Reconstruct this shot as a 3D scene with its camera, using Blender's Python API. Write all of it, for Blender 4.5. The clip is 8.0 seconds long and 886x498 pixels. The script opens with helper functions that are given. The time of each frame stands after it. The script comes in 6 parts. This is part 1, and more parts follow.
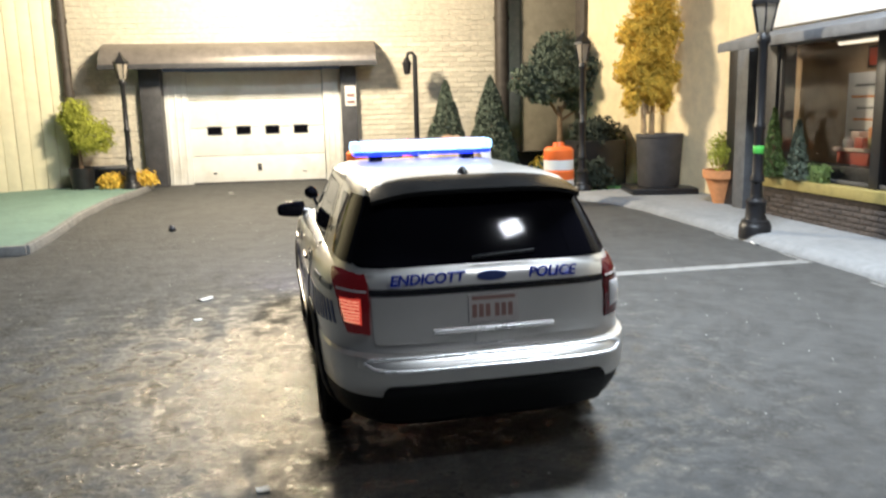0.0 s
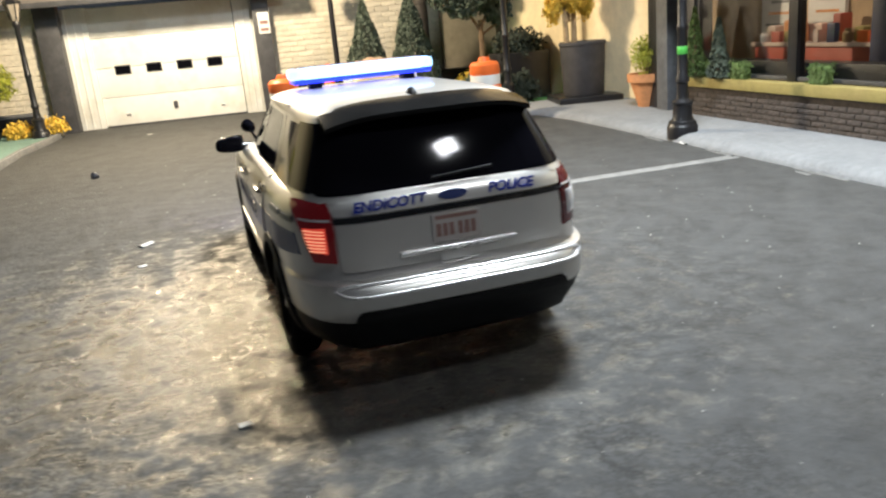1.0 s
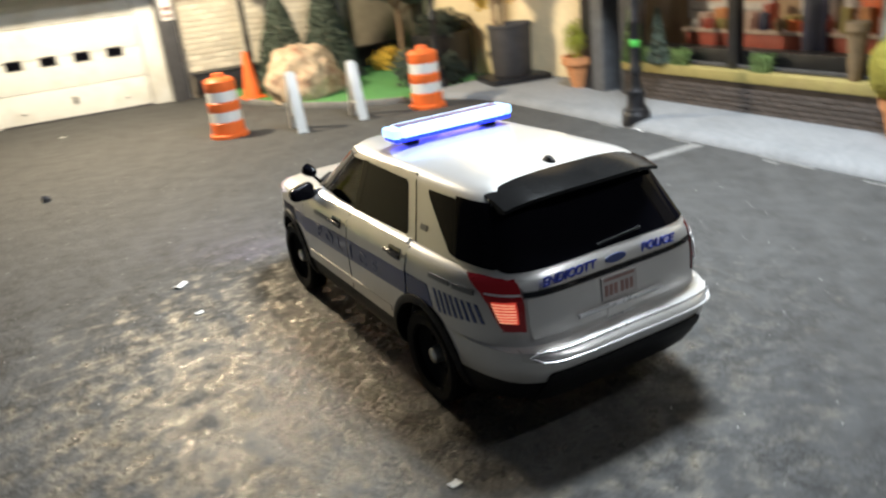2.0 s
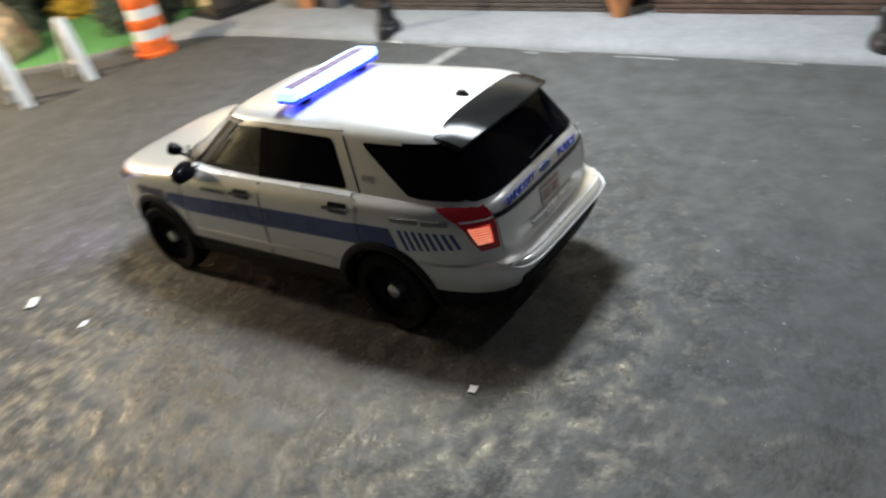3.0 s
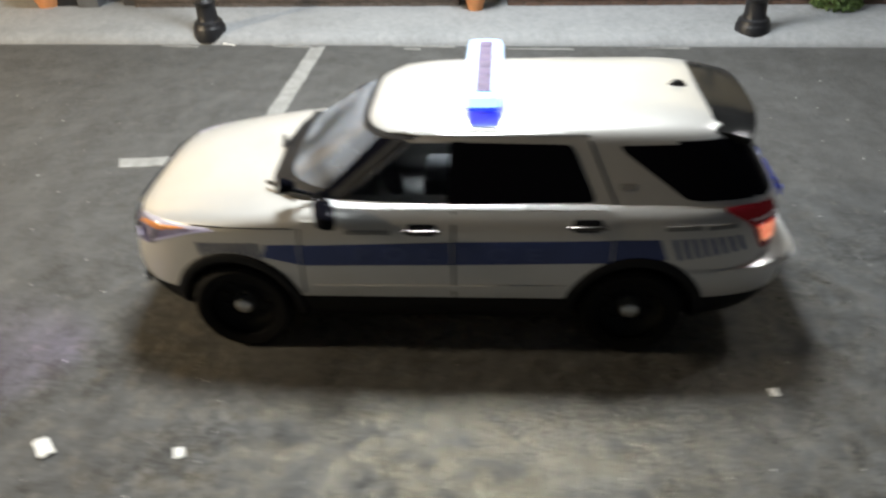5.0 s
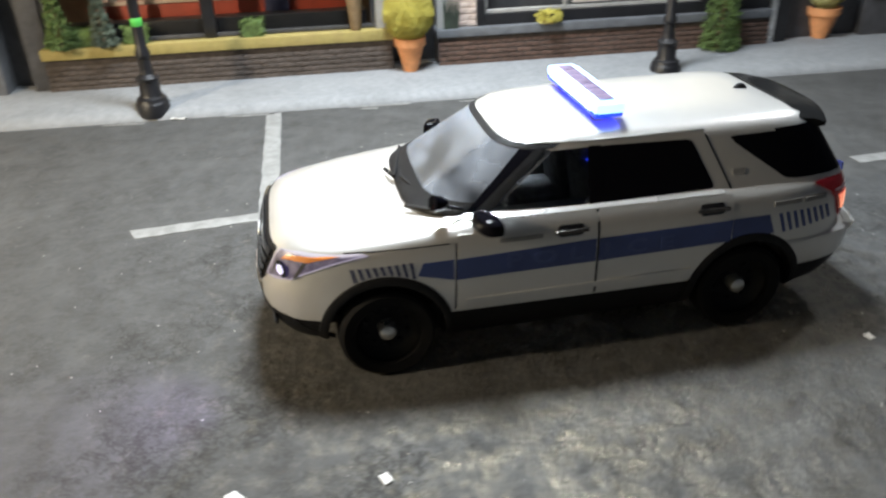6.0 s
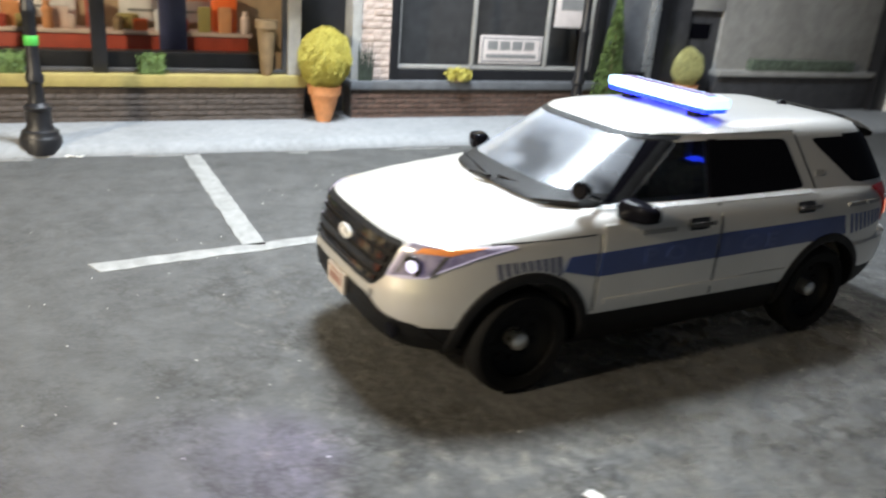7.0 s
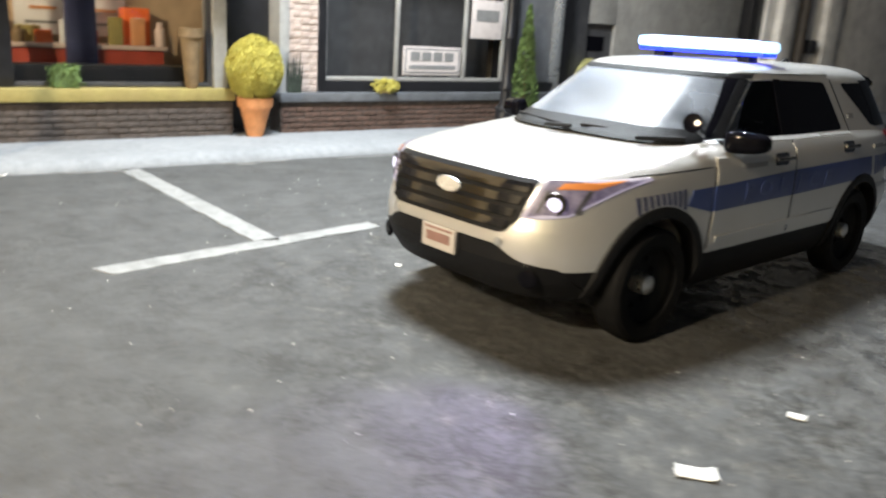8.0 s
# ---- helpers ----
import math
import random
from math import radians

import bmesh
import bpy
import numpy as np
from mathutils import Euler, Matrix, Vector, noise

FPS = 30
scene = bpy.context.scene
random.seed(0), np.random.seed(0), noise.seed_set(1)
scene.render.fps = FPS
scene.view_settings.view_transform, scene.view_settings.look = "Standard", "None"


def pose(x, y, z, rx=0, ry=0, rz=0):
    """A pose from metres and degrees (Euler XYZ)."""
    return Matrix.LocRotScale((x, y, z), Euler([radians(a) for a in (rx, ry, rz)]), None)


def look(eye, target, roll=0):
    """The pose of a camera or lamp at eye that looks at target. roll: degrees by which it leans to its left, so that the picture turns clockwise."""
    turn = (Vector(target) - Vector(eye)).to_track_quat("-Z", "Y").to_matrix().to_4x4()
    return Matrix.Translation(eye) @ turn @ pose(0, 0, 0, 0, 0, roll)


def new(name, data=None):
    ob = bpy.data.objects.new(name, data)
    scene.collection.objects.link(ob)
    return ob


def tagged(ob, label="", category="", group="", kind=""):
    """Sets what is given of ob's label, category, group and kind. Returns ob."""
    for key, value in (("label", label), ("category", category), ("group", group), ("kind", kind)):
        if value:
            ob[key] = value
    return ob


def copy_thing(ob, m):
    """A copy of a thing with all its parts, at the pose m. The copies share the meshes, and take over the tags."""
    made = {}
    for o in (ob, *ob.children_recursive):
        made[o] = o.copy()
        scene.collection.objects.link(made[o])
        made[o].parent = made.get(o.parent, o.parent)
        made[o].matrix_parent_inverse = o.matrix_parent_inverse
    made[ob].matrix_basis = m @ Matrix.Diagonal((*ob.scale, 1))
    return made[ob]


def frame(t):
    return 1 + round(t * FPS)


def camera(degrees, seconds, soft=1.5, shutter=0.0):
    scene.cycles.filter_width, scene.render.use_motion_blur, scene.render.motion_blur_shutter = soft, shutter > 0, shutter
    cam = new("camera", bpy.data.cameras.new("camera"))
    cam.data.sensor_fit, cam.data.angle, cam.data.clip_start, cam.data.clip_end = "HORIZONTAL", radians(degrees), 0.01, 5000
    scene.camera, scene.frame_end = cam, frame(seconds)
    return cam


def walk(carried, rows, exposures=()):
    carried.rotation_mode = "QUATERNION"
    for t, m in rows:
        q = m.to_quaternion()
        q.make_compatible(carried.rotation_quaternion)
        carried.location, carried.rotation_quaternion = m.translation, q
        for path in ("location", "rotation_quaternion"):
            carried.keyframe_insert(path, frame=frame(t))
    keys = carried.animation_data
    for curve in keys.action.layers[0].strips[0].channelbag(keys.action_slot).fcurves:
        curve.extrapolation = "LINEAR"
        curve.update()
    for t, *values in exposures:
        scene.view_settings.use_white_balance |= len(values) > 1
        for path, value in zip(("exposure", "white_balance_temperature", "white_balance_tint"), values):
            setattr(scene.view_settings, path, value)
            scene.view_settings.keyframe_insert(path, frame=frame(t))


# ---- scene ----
# A scale-model street at 1:24. All sizes below are written in the full-size metres that the model stands for
# and brought to the model's true size by S.
S = 1 / 24
cam = camera(59.0, 8.0, soft=2.2, shutter=0.9)
PATH = [
    (0, (-1.224, -6.704, 2.133), (-0.803, -4.782, 1.778), -1.4),
    (0.5, (-1.296, -6.67, 2.084), (-0.812, -4.778, 1.653), -2.3),
    (1, (-1.424, -6.675, 2.137), (-0.849, -4.842, 1.581), -5.2),
    (1.2, (-1.688, -6.58, 2.273), (-1.103, -4.752, 1.711), -5.1),
    (2.3, (-3.67, -6.007, 3.442), (-2.679, -4.461, 2.65), -9.6),
    (2.5, (-3.949, -5.921, 3.562), (-2.872, -4.46, 2.72), -11.9),
    (3, (-4.781, -5.207, 3.851), (-3.455, -4.111, 2.832), -11.5),
    (3.5, (-5.34, -3.725, 4.214), (-3.78, -3.028, 3.174), -8.6),
    (4, (-5.531, -2.509, 4.251), (-3.923, -2.044, 3.156), -5.8),
    (4.5, (-5.378, -1.663, 3.959), (-3.77, -1.433, 2.793), -3.8),
    (5, (-5.45, -0.513, 3.973), (-3.801, -0.36, 2.851), -2.6),
    (5.2, (-5.638, 0.021, 3.983), (-3.969, 0.101, 2.884), -2.6),
    (6.3, (-5.818, 2.599, 3.558), (-4.117, 2.106, 2.627), -0.5),
    (6.5, (-5.599, 3.074, 3.435), (-3.931, 2.471, 2.512), 0.9),
    (7, (-4.7, 4.188, 2.704), (-3.068, 3.268, 2.006), 4.7),
    (7.5, (-4.196, 4.947, 2.1), (-2.656, 3.834, 1.478), 4.6),
    (8, (-3.557, 5.495, 1.839), (-2.121, 4.214, 1.295), 3.6),
]
walk(cam, [(t, look([S * v for v in eye], [S * v for v in to], lean)) for t, eye, to, lean in PATH],
     exposures=((0.0, 0.05, 6200, 10), (0.5, 0.08, 6350, 10), (1.0, 0.02, 6500, 10), (2.5, -0.05, 6350, 10), (3.0, -0.04, 6500, 10), (3.5, -0.20, 6550, 10), (4.0, -0.12, 6850, 10),
                (5.0, -0.08, 6800, 10), (6.5, 0.20, 6300, 10), (7.3, 0.36, 6300, 10), (8.0, 0.39, 6500, 10)))

# ---- light ----
world = bpy.data.worlds.new("world")
scene.world = world
world.use_nodes = True
world.node_tree.nodes["Background"].inputs[0].default_value = (0.75, 0.85, 1.0, 1)
world.node_tree.nodes["Background"].inputs[1].default_value = 0.038


def lamp(name, kind, eye, target, energy, color, size=0.3, size_y=None, spread=180, angle=60, blend=0.5):
    data = bpy.data.lights.new(name, kind)
    data.energy, data.color = energy * S * S, color
    if kind == "AREA":
        data.shape, data.size, data.size_y, data.spread = "RECTANGLE", size * S, (size_y or size) * S, radians(spread)
    elif kind == "SPOT":
        data.shadow_soft_size, data.spot_size, data.spot_blend = size * S, radians(angle), blend
    else:
        data.shadow_soft_size = size * S
    ob = new(name, data)
    ob.matrix_world = look([S * v for v in eye], [S * v for v in target])
    return ob


# The warm work lamp above the garage end and the cool room light over the shop side.
lamp("warm_lamp", "POINT", (-1.4, 12.2, 6.3), (0, 0, 0), 5600, (1.0, 0.84, 0.60), size=0.40)
lamp("room_light", "AREA", (3.2, 0.5, 9.0), (1.5, 0.3, 0), 2120, (0.86, 0.94, 1.0), size=2.4, size_y=2.4, spread=165)
lamp("room_bulb", "AREA", (2.9, -7.4, 8.5), (0, -2, 0.8), 185, (0.93, 0.96, 1.0), size=0.36)
# The car's flashing headlamp, as it stands lit at most times.
lamp("headlamp_beam", "SPOT", (-0.80, 2.12, 0.92), (-1.15, 3.65, 0.0), 270, (0.58, 0.50, 1.0), size=0.05, angle=62, blend=1.0)

# ---- materials ----


def material(name, color, rough=0.6, metal=0.0, grain=0.0, grain_scale=8.0, second=None, stain=0.0, stain_scale=0.7,
             stain_color=None, bump=0.0, bump_scale=30.0, coat=0.0, emit=None, strength=0.0, vary=0.0, ior=1.5, transmit=0.0,
             rough_vary=0.0, alpha=1.0, rough_scale=1.1, rough_edge=0.15, rough_mid=0.5):
    """A procedural surface with fine grain, larger stains, relief and a random shift for each piece."""
    m = bpy.data.materials.new(name)
    m.use_nodes = True
    nt = m.node_tree
    nodes, links = nt.nodes, nt.links
    b = nodes["Principled BSDF"]
    b.inputs["Roughness"].default_value = rough
    b.inputs["Metallic"].default_value = metal
    b.inputs["Coat Weight"].default_value = coat
    b.inputs["Coat Roughness"].default_value = 0.06
    b.inputs["IOR"].default_value = ior
    b.inputs["Transmission Weight"].default_value = transmit
    b.inputs["Alpha"].default_value = alpha
    b.inputs["Base Color"].default_value = (*color, 1)
    if emit:
        b.inputs["Emission Color"].default_value = (*emit, 1)
        b.inputs["Emission Strength"].default_value = strength
    if not (grain or stain or bump or vary or rough_vary):
        return m
    tc = nodes.new("ShaderNodeTexCoord")
    sc = nodes.new("ShaderNodeVectorMath")
    sc.operation = "SCALE"
    sc.inputs["Scale"].default_value = 1 / S
    links.new(tc.outputs["Object"], sc.inputs[0])
    place = sc.outputs[0]

    def cloud(scale, detail=4.0, rough_=0.6):
        t = nodes.new("ShaderNodeTexNoise")
        t.inputs["Scale"].default_value = scale
        t.inputs["Detail"].default_value = detail
        t.inputs["Roughness"].default_value = rough_
        links.new(place, t.inputs["Vector"])
        return t.outputs["Fac"]

    def ramp(fac, lo, hi):
        r = nodes.new("ShaderNodeMapRange")
        r.inputs["From Min"].default_value, r.inputs["From Max"].default_value = lo, hi
        links.new(fac, r.inputs["Value"])
        return r.outputs["Result"]

    def blend(fac, a, c):
        x = nodes.new("ShaderNodeMix")
        x.data_type = "RGBA"
        links.new(fac, x.inputs["Factor"])
        for sock, val in ((x.inputs[6], a), (x.inputs[7], c)):
            if isinstance(val, tuple):
                sock.default_value = (*val, 1)
            else:
                links.new(val, sock)
        return x.outputs[2]

    col = color
    if grain:
        dark = second or tuple(v * (1 - grain) for v in color)
        light = color if second else tuple(min(1, v * (1 + grain)) for v in color)
        col = blend(ramp(cloud(grain_scale, 6.0, 0.7), 0.35, 0.65), dark, light)
    if stain:
        sc_col = stain_color or tuple(v * 0.5 for v in color)
        f = nodes.new("ShaderNodeMath")
        f.operation = "MULTIPLY"
        links.new(ramp(cloud(stain_scale, 5.0, 0.65), 0.48, 0.68), f.inputs[0])
        f.inputs[1].default_value = stain
        col = blend(f.outputs[0], col, sc_col)
    if vary:
        info = nodes.new("ShaderNodeObjectInfo")
        hsv = nodes.new("ShaderNodeHueSaturation")
        r = nodes.new("ShaderNodeMapRange")
        r.inputs["To Min"].default_value, r.inputs["To Max"].default_value = 1 - vary, 1 + vary
        links.new(info.outputs["Random"], r.inputs["Value"])
        links.new(r.outputs["Result"], hsv.inputs["Value"])
        if isinstance(col, tuple):
            hsv.inputs["Color"].default_value = (*col, 1)
        else:
            links.new(col, hsv.inputs["Color"])
        col = hsv.outputs["Color"]
    if not isinstance(col, tuple):
        links.new(col, b.inputs["Base Color"])
    if rough_vary:
        r = nodes.new("ShaderNodeMapRange")
        r.inputs["From Min"].default_value, r.inputs["From Max"].default_value = rough_mid - rough_edge, rough_mid + rough_edge
        r.inputs["To Min"].default_value, r.inputs["To Max"].default_value = rough - rough_vary, rough + rough_vary
        links.new(cloud(rough_scale, 6.0, 0.7), r.inputs["Value"])
        links.new(r.outputs["Result"], b.inputs["Roughness"])
    if bump:
        bp = nodes.new("ShaderNodeBump")
        bp.inputs["Strength"].default_value = 1.0
        bp.inputs["Distance"].default_value = bump * S
        links.new(cloud(bump_scale, 6.0, 0.7), bp.inputs["Height"])
        links.new(bp.outputs["Normal"], b.inputs["Normal"])
    return m


ASPHALT = material("asphalt", (0.074, 0.074, 0.073), 0.48, grain=0.17, grain_scale=2.4, stain=0.30, stain_scale=5.0, ior=1.36,
                   stain_color=(0.036, 0.033, 0.029), bump=0.036, bump_scale=4.5, rough_vary=0.12, rough_scale=1.9, rough_edge=0.10, rough_mid=0.47)


def worn_zone(nodes, links, socket, full, rest):
    """Scale a factor by the nearness to the worn middle of the road."""
    tc, d, r, k = (nodes.new("ShaderNode" + n) for n in ("TexCoord", "VectorMath", "MapRange", "Math"))
    d.operation = "DISTANCE"
    d.inputs[1].default_value = (-2.0 * S, -0.3 * S, 0)
    links.new(tc.outputs["Object"], d.inputs[0])
    r.inputs["From Min"].default_value, r.inputs["From Max"].default_value = 3.0 * S, 5.6 * S
    r.inputs["To Min"].default_value, r.inputs["To Max"].default_value = full, rest
    links.new(d.outputs["Value"], r.inputs["Value"])
    k.operation = "MULTIPLY"
    links.new(socket, k.inputs[0])
    links.new(r.outputs["Result"], k.inputs[1])
    return k.outputs[0]


def scuffs(m, scale, reach, weight, dark):
    """Thin wandering scuffs and worn specks over a surface."""
    nt = m.node_tree
    nodes, links = nt.nodes, nt.links
    b = nodes["Principled BSDF"]
    was = b.inputs["Base Color"].links[0].from_socket
    tc = nodes.new("ShaderNodeTexCoord")
    facs = []
    for sc_, lo, hi in ((scale / S, 0.0, reach), (1.1 / S, 0.44, 0.60)):
        t = nodes.new("ShaderNodeTexNoise")
        t.inputs["Scale"].default_value, t.inputs["Detail"].default_value, t.inputs["Roughness"].default_value = sc_, 5.0, 0.65
        links.new(tc.outputs["Object"], t.inputs["Vector"])
        out = t.outputs["Fac"]
        r = nodes.new("ShaderNodeMapRange")
        if not facs:
            d = nodes.new("ShaderNodeMath")
            d.operation = "SUBTRACT"
            d.inputs[1].default_value = 0.5
            links.new(out, d.inputs[0])
            a = nodes.new("ShaderNodeMath")
            a.operation = "ABSOLUTE"
            links.new(d.outputs[0], a.inputs[0])
            out = a.outputs[0]
            r.inputs["To Min"].default_value, r.inputs["To Max"].default_value = 1, 0
        r.inputs["From Min"].default_value, r.inputs["From Max"].default_value = lo, hi
        links.new(out, r.inputs["Value"])
        facs.append(r.outputs["Result"])
    k = nodes.new("ShaderNodeMath")
    k.operation = "MULTIPLY"
    links.new(facs[0], k.inputs[0])
    links.new(facs[1], k.inputs[1])
    x = nodes.new("ShaderNodeMix")
    x.data_type = "RGBA"
    links.new(worn_zone(nodes, links, k.outputs[0], weight, weight * 0.35), x.inputs["Factor"])
    links.new(was, x.inputs[6])
    x.inputs[7].default_value = (*dark, 1)
    links.new(x.outputs[2], b.inputs["Base Color"])


def polished_glint(m, x, y, reach, inner, outer):
    """A worn, shinier patch round a place, with an uneven edge and a lamp-gold sheen."""
    nt = m.node_tree
    nodes, links = nt.nodes, nt.links
    b = nodes["Principled BSDF"]
    tc = nodes.new("ShaderNodeTexCoord")
    d = nodes.new("ShaderNodeVectorMath")
    d.operation = "DISTANCE"
    d.inputs[1].default_value = (x * S, y * S, 0)
    links.new(tc.outputs["Object"], d.inputs[0])
    t = nodes.new("ShaderNodeTexNoise")
    t.inputs["Scale"].default_value, t.inputs["Detail"].default_value = 4.6 / S, 8.0
    t.inputs["Roughness"].default_value = 0.72
    links.new(tc.outputs["Object"], t.inputs["Vector"])
    k = nodes.new("ShaderNodeMath")
    k.operation = "MULTIPLY_ADD"
    links.new(t.outputs["Fac"], k.inputs[0])
    k.inputs[1].default_value = 13.0 * S
    links.new(d.outputs["Value"], k.inputs[2])
    r = nodes.new("ShaderNodeMapRange")
    r.inputs["From Min"].default_value, r.inputs["From Max"].default_value = (reach + 4.2) * S, (reach + 6.8) * S
    r.inputs["To Min"].default_value, r.inputs["To Max"].default_value = inner, outer
    links.new(k.outputs[0], r.inputs["Value"])
    links.new(r.outputs["Result"], b.inputs["Roughness"])
    # gold tint and stronger sheen painted in for the warm lamp's glint
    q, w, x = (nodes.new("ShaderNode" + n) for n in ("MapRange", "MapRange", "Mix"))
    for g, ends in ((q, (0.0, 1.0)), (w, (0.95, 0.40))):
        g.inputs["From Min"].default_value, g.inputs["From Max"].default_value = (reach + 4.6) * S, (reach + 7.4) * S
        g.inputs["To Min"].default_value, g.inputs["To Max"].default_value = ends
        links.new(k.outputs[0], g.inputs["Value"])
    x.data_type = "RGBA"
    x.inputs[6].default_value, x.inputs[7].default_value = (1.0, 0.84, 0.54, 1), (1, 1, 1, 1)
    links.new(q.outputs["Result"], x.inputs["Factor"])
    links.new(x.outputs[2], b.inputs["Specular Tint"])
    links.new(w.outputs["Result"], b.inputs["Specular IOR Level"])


def blotches(m, scale, lo, hi, weight, dark):
    """Broad uneven patches of another tone over a surface."""
    nodes, links = m.node_tree.nodes, m.node_tree.links
    b = nodes["Principled BSDF"]
    was = b.inputs["Base Color"].links[0].from_socket
    tc, t, r, x = (nodes.new("ShaderNode" + k) for k in ("TexCoord", "TexNoise", "MapRange", "Mix"))
    t.inputs["Scale"].default_value, t.inputs["Detail"].default_value, t.inputs["Roughness"].default_value = scale / S, 7.0, 0.68
    t.inputs["Distortion"].default_value = 0.6
    r.inputs["From Min"].default_value, r.inputs["From Max"].default_value = lo, hi
    x.data_type = "RGBA"
    links.new(tc.outputs["Object"], t.inputs["Vector"])
    links.new(t.outputs["Fac"], r.inputs["Value"])
    links.new(worn_zone(nodes, links, r.outputs["Result"], weight, weight * 0.3), x.inputs["Factor"])
    links.new(was, x.inputs[6])
    x.inputs[7].default_value = (*dark, 1)
    links.new(x.outputs[2], b.inputs["Base Color"])


polished_glint(ASPHALT, -1.2, -0.75, 2.75, 0.16, 0.74)
blotches(ASPHALT, 4.5, 0.50, 0.66, 0.55, (0.036, 0.033, 0.029))
blotches(ASPHALT, 1.5, 0.50, 0.66, 0.36, (0.034, 0.033, 0.031))
blotches(ASPHALT, 0.6, 0.52, 0.70, 0.6, (0.100, 0.102, 0.103))
scuffs(ASPHALT, 8.0, 0.05, 0.8, (0.020, 0.019, 0.017))
scuffs(ASPHALT, 3.6, 0.04, 0.9, (0.026, 0.025, 0.023))
PAVE = material("pavement_concrete", (0.235, 0.243, 0.252), 0.85, grain=0.12, grain_scale=9.0, stain=0.35, stain_scale=0.9, bump=0.008, bump_scale=30)
KERB = material("kerb_concrete", (0.20, 0.20, 0.195), 0.85, grain=0.2, grain_scale=7.0, stain=0.3, stain_scale=1.6, bump=0.01)
GREEN = material("painted_green_base", (0.16, 0.26, 0.22), 0.8, grain=0.15, grain_scale=12, stain=0.3, stain_scale=0.8, bump=0.015)
GRASS = material("turf", (0.10, 0.30, 0.09), 0.9, grain=0.4, grain_scale=18, bump=0.04, bump_scale=25)
BAYM = material("grey_brown_stucco", (0.30, 0.265, 0.20), 0.85, grain=0.12, grain_scale=4, stain=0.35, stain_scale=0.9, bump=0.01)
BRICKM = material("cream_brick", (0.635, 0.58, 0.47), 0.85, grain=0.18, grain_scale=6, stain=0.2, stain_scale=1.1, bump=0.01, vary=0.14)
MORTAR = material("mortar", (0.56, 0.51, 0.42), 0.9, grain=0.15, grain_scale=10, bump=0.008)
SIDING = material("cream_siding", (0.66, 0.61, 0.43), 0.6, grain=0.06, grain_scale=3, stain=0.25, stain_scale=0.6, stain_color=(0.5, 0.42, 0.24), bump=0.004)
CREAM = material("cream_stucco", (0.80, 0.66, 0.42), 0.8, grain=0.08, grain_scale=4, stain=0.2, stain_scale=0.9, bump=0.01)
WHITEP = material("white_paint", (0.74, 0.74, 0.70), 0.5, grain=0.05, grain_scale=2, stain=0.5, stain_scale=0.8, stain_color=(0.5, 0.46, 0.36), bump=0.003)
LINEP = material("road_paint", (0.22, 0.22, 0.213), 0.75, grain=0.2, grain_scale=7, stain=0.4, stain_scale=2.5, stain_color=(0.13, 0.128, 0.12), bump=0.006)
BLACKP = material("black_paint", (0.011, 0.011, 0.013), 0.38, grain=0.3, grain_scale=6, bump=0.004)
DARKM = material("dark_metal", (0.055, 0.055, 0.06), 0.5, grain=0.25, grain_scale=5, stain=0.3, stain_scale=1.5, bump=0.004)
BROWNP = material("brown_pipe", (0.05, 0.04, 0.032), 0.6, grain=0.3, grain_scale=4, bump=0.004)
CANOPY = material("canopy_metal", (0.19, 0.17, 0.155), 0.38, metal=0.3, grain=0.2, grain_scale=3, stain=0.3, bump=0.004)
BBRICK = material("brown_brick", (0.078, 0.062, 0.053), 0.85, grain=0.3, grain_scale=8, stain=0.3, stain_scale=1.2, bump=0.012, vary=0.2)
RBRICK = material("reddish_brick", (0.098, 0.058, 0.043), 0.85, grain=0.3, grain_scale=8, stain=0.3, stain_scale=1.2, bump=0.012, vary=0.2)
BMORT = material("dark_mortar", (0.060, 0.048, 0.041), 0.95, grain=0.3, grain_scale=10, bump=0.01)
YELLOW = material("yellow_sill_paint", (0.29, 0.235, 0.075), 0.7, grain=0.15, grain_scale=5, stain=0.35, stain_scale=2.0, stain_color=(0.34, 0.25, 0.1), bump=0.006)
GREYSILL = material("grey_sill", (0.11, 0.115, 0.125), 0.6, grain=0.2, grain_scale=5, stain=0.3, bump=0.005)
TERRA = material("terracotta", (0.62, 0.27, 0.11), 0.75, grain=0.15, grain_scale=7, stain=0.3, stain_scale=2, stain_color=(0.45, 0.24, 0.14), bump=0.006)
LEAFY = material("yellow_green_leaves", (0.52, 0.46, 0.10), 0.85, grain=0.10, grain_scale=16, bump=0.02)
LEAFG = material("dark_green_leaves", (0.095, 0.12, 0.088), 0.85, grain=0.5, grain_scale=7, bump=0.02)
LEAFD = material("deep_green_leaves", (0.035, 0.045, 0.03), 0.85, grain=0.4, grain_scale=8, bump=0.02)
LEAFM = material("mid_green_leaves", (0.11, 0.17, 0.05), 0.85, grain=0.5, grain_scale=8, bump=0.02)
LEAFO = material("golden_leaves", (0.74, 0.50, 0.07), 0.85, grain=0.35, grain_scale=7, bump=0.02)
# Bark colour paled for the lamplight on the golden tree's trunks.
LITBARK = material("lit_bark", (0.42, 0.29, 0.16), 0.9, grain=0.3, grain_scale=9, bump=0.02)
BARK = material("bark", (0.20, 0.13, 0.08), 0.9, grain=0.35, grain_scale=9, bump=0.02)
ROCK = material("sandstone_rock", (0.56, 0.43, 0.29), 0.9, grain=0.3, grain_scale=3.5, stain=0.95, stain_scale=1.5, stain_color=(0.27, 0.12, 0.07), bump=0.05, bump_scale=6)
ORANGE = material("orange_plastic", (0.85, 0.16, 0.03), 0.45, grain=0.06, grain_scale=4, stain=0.15, stain_scale=2, bump=0.003)
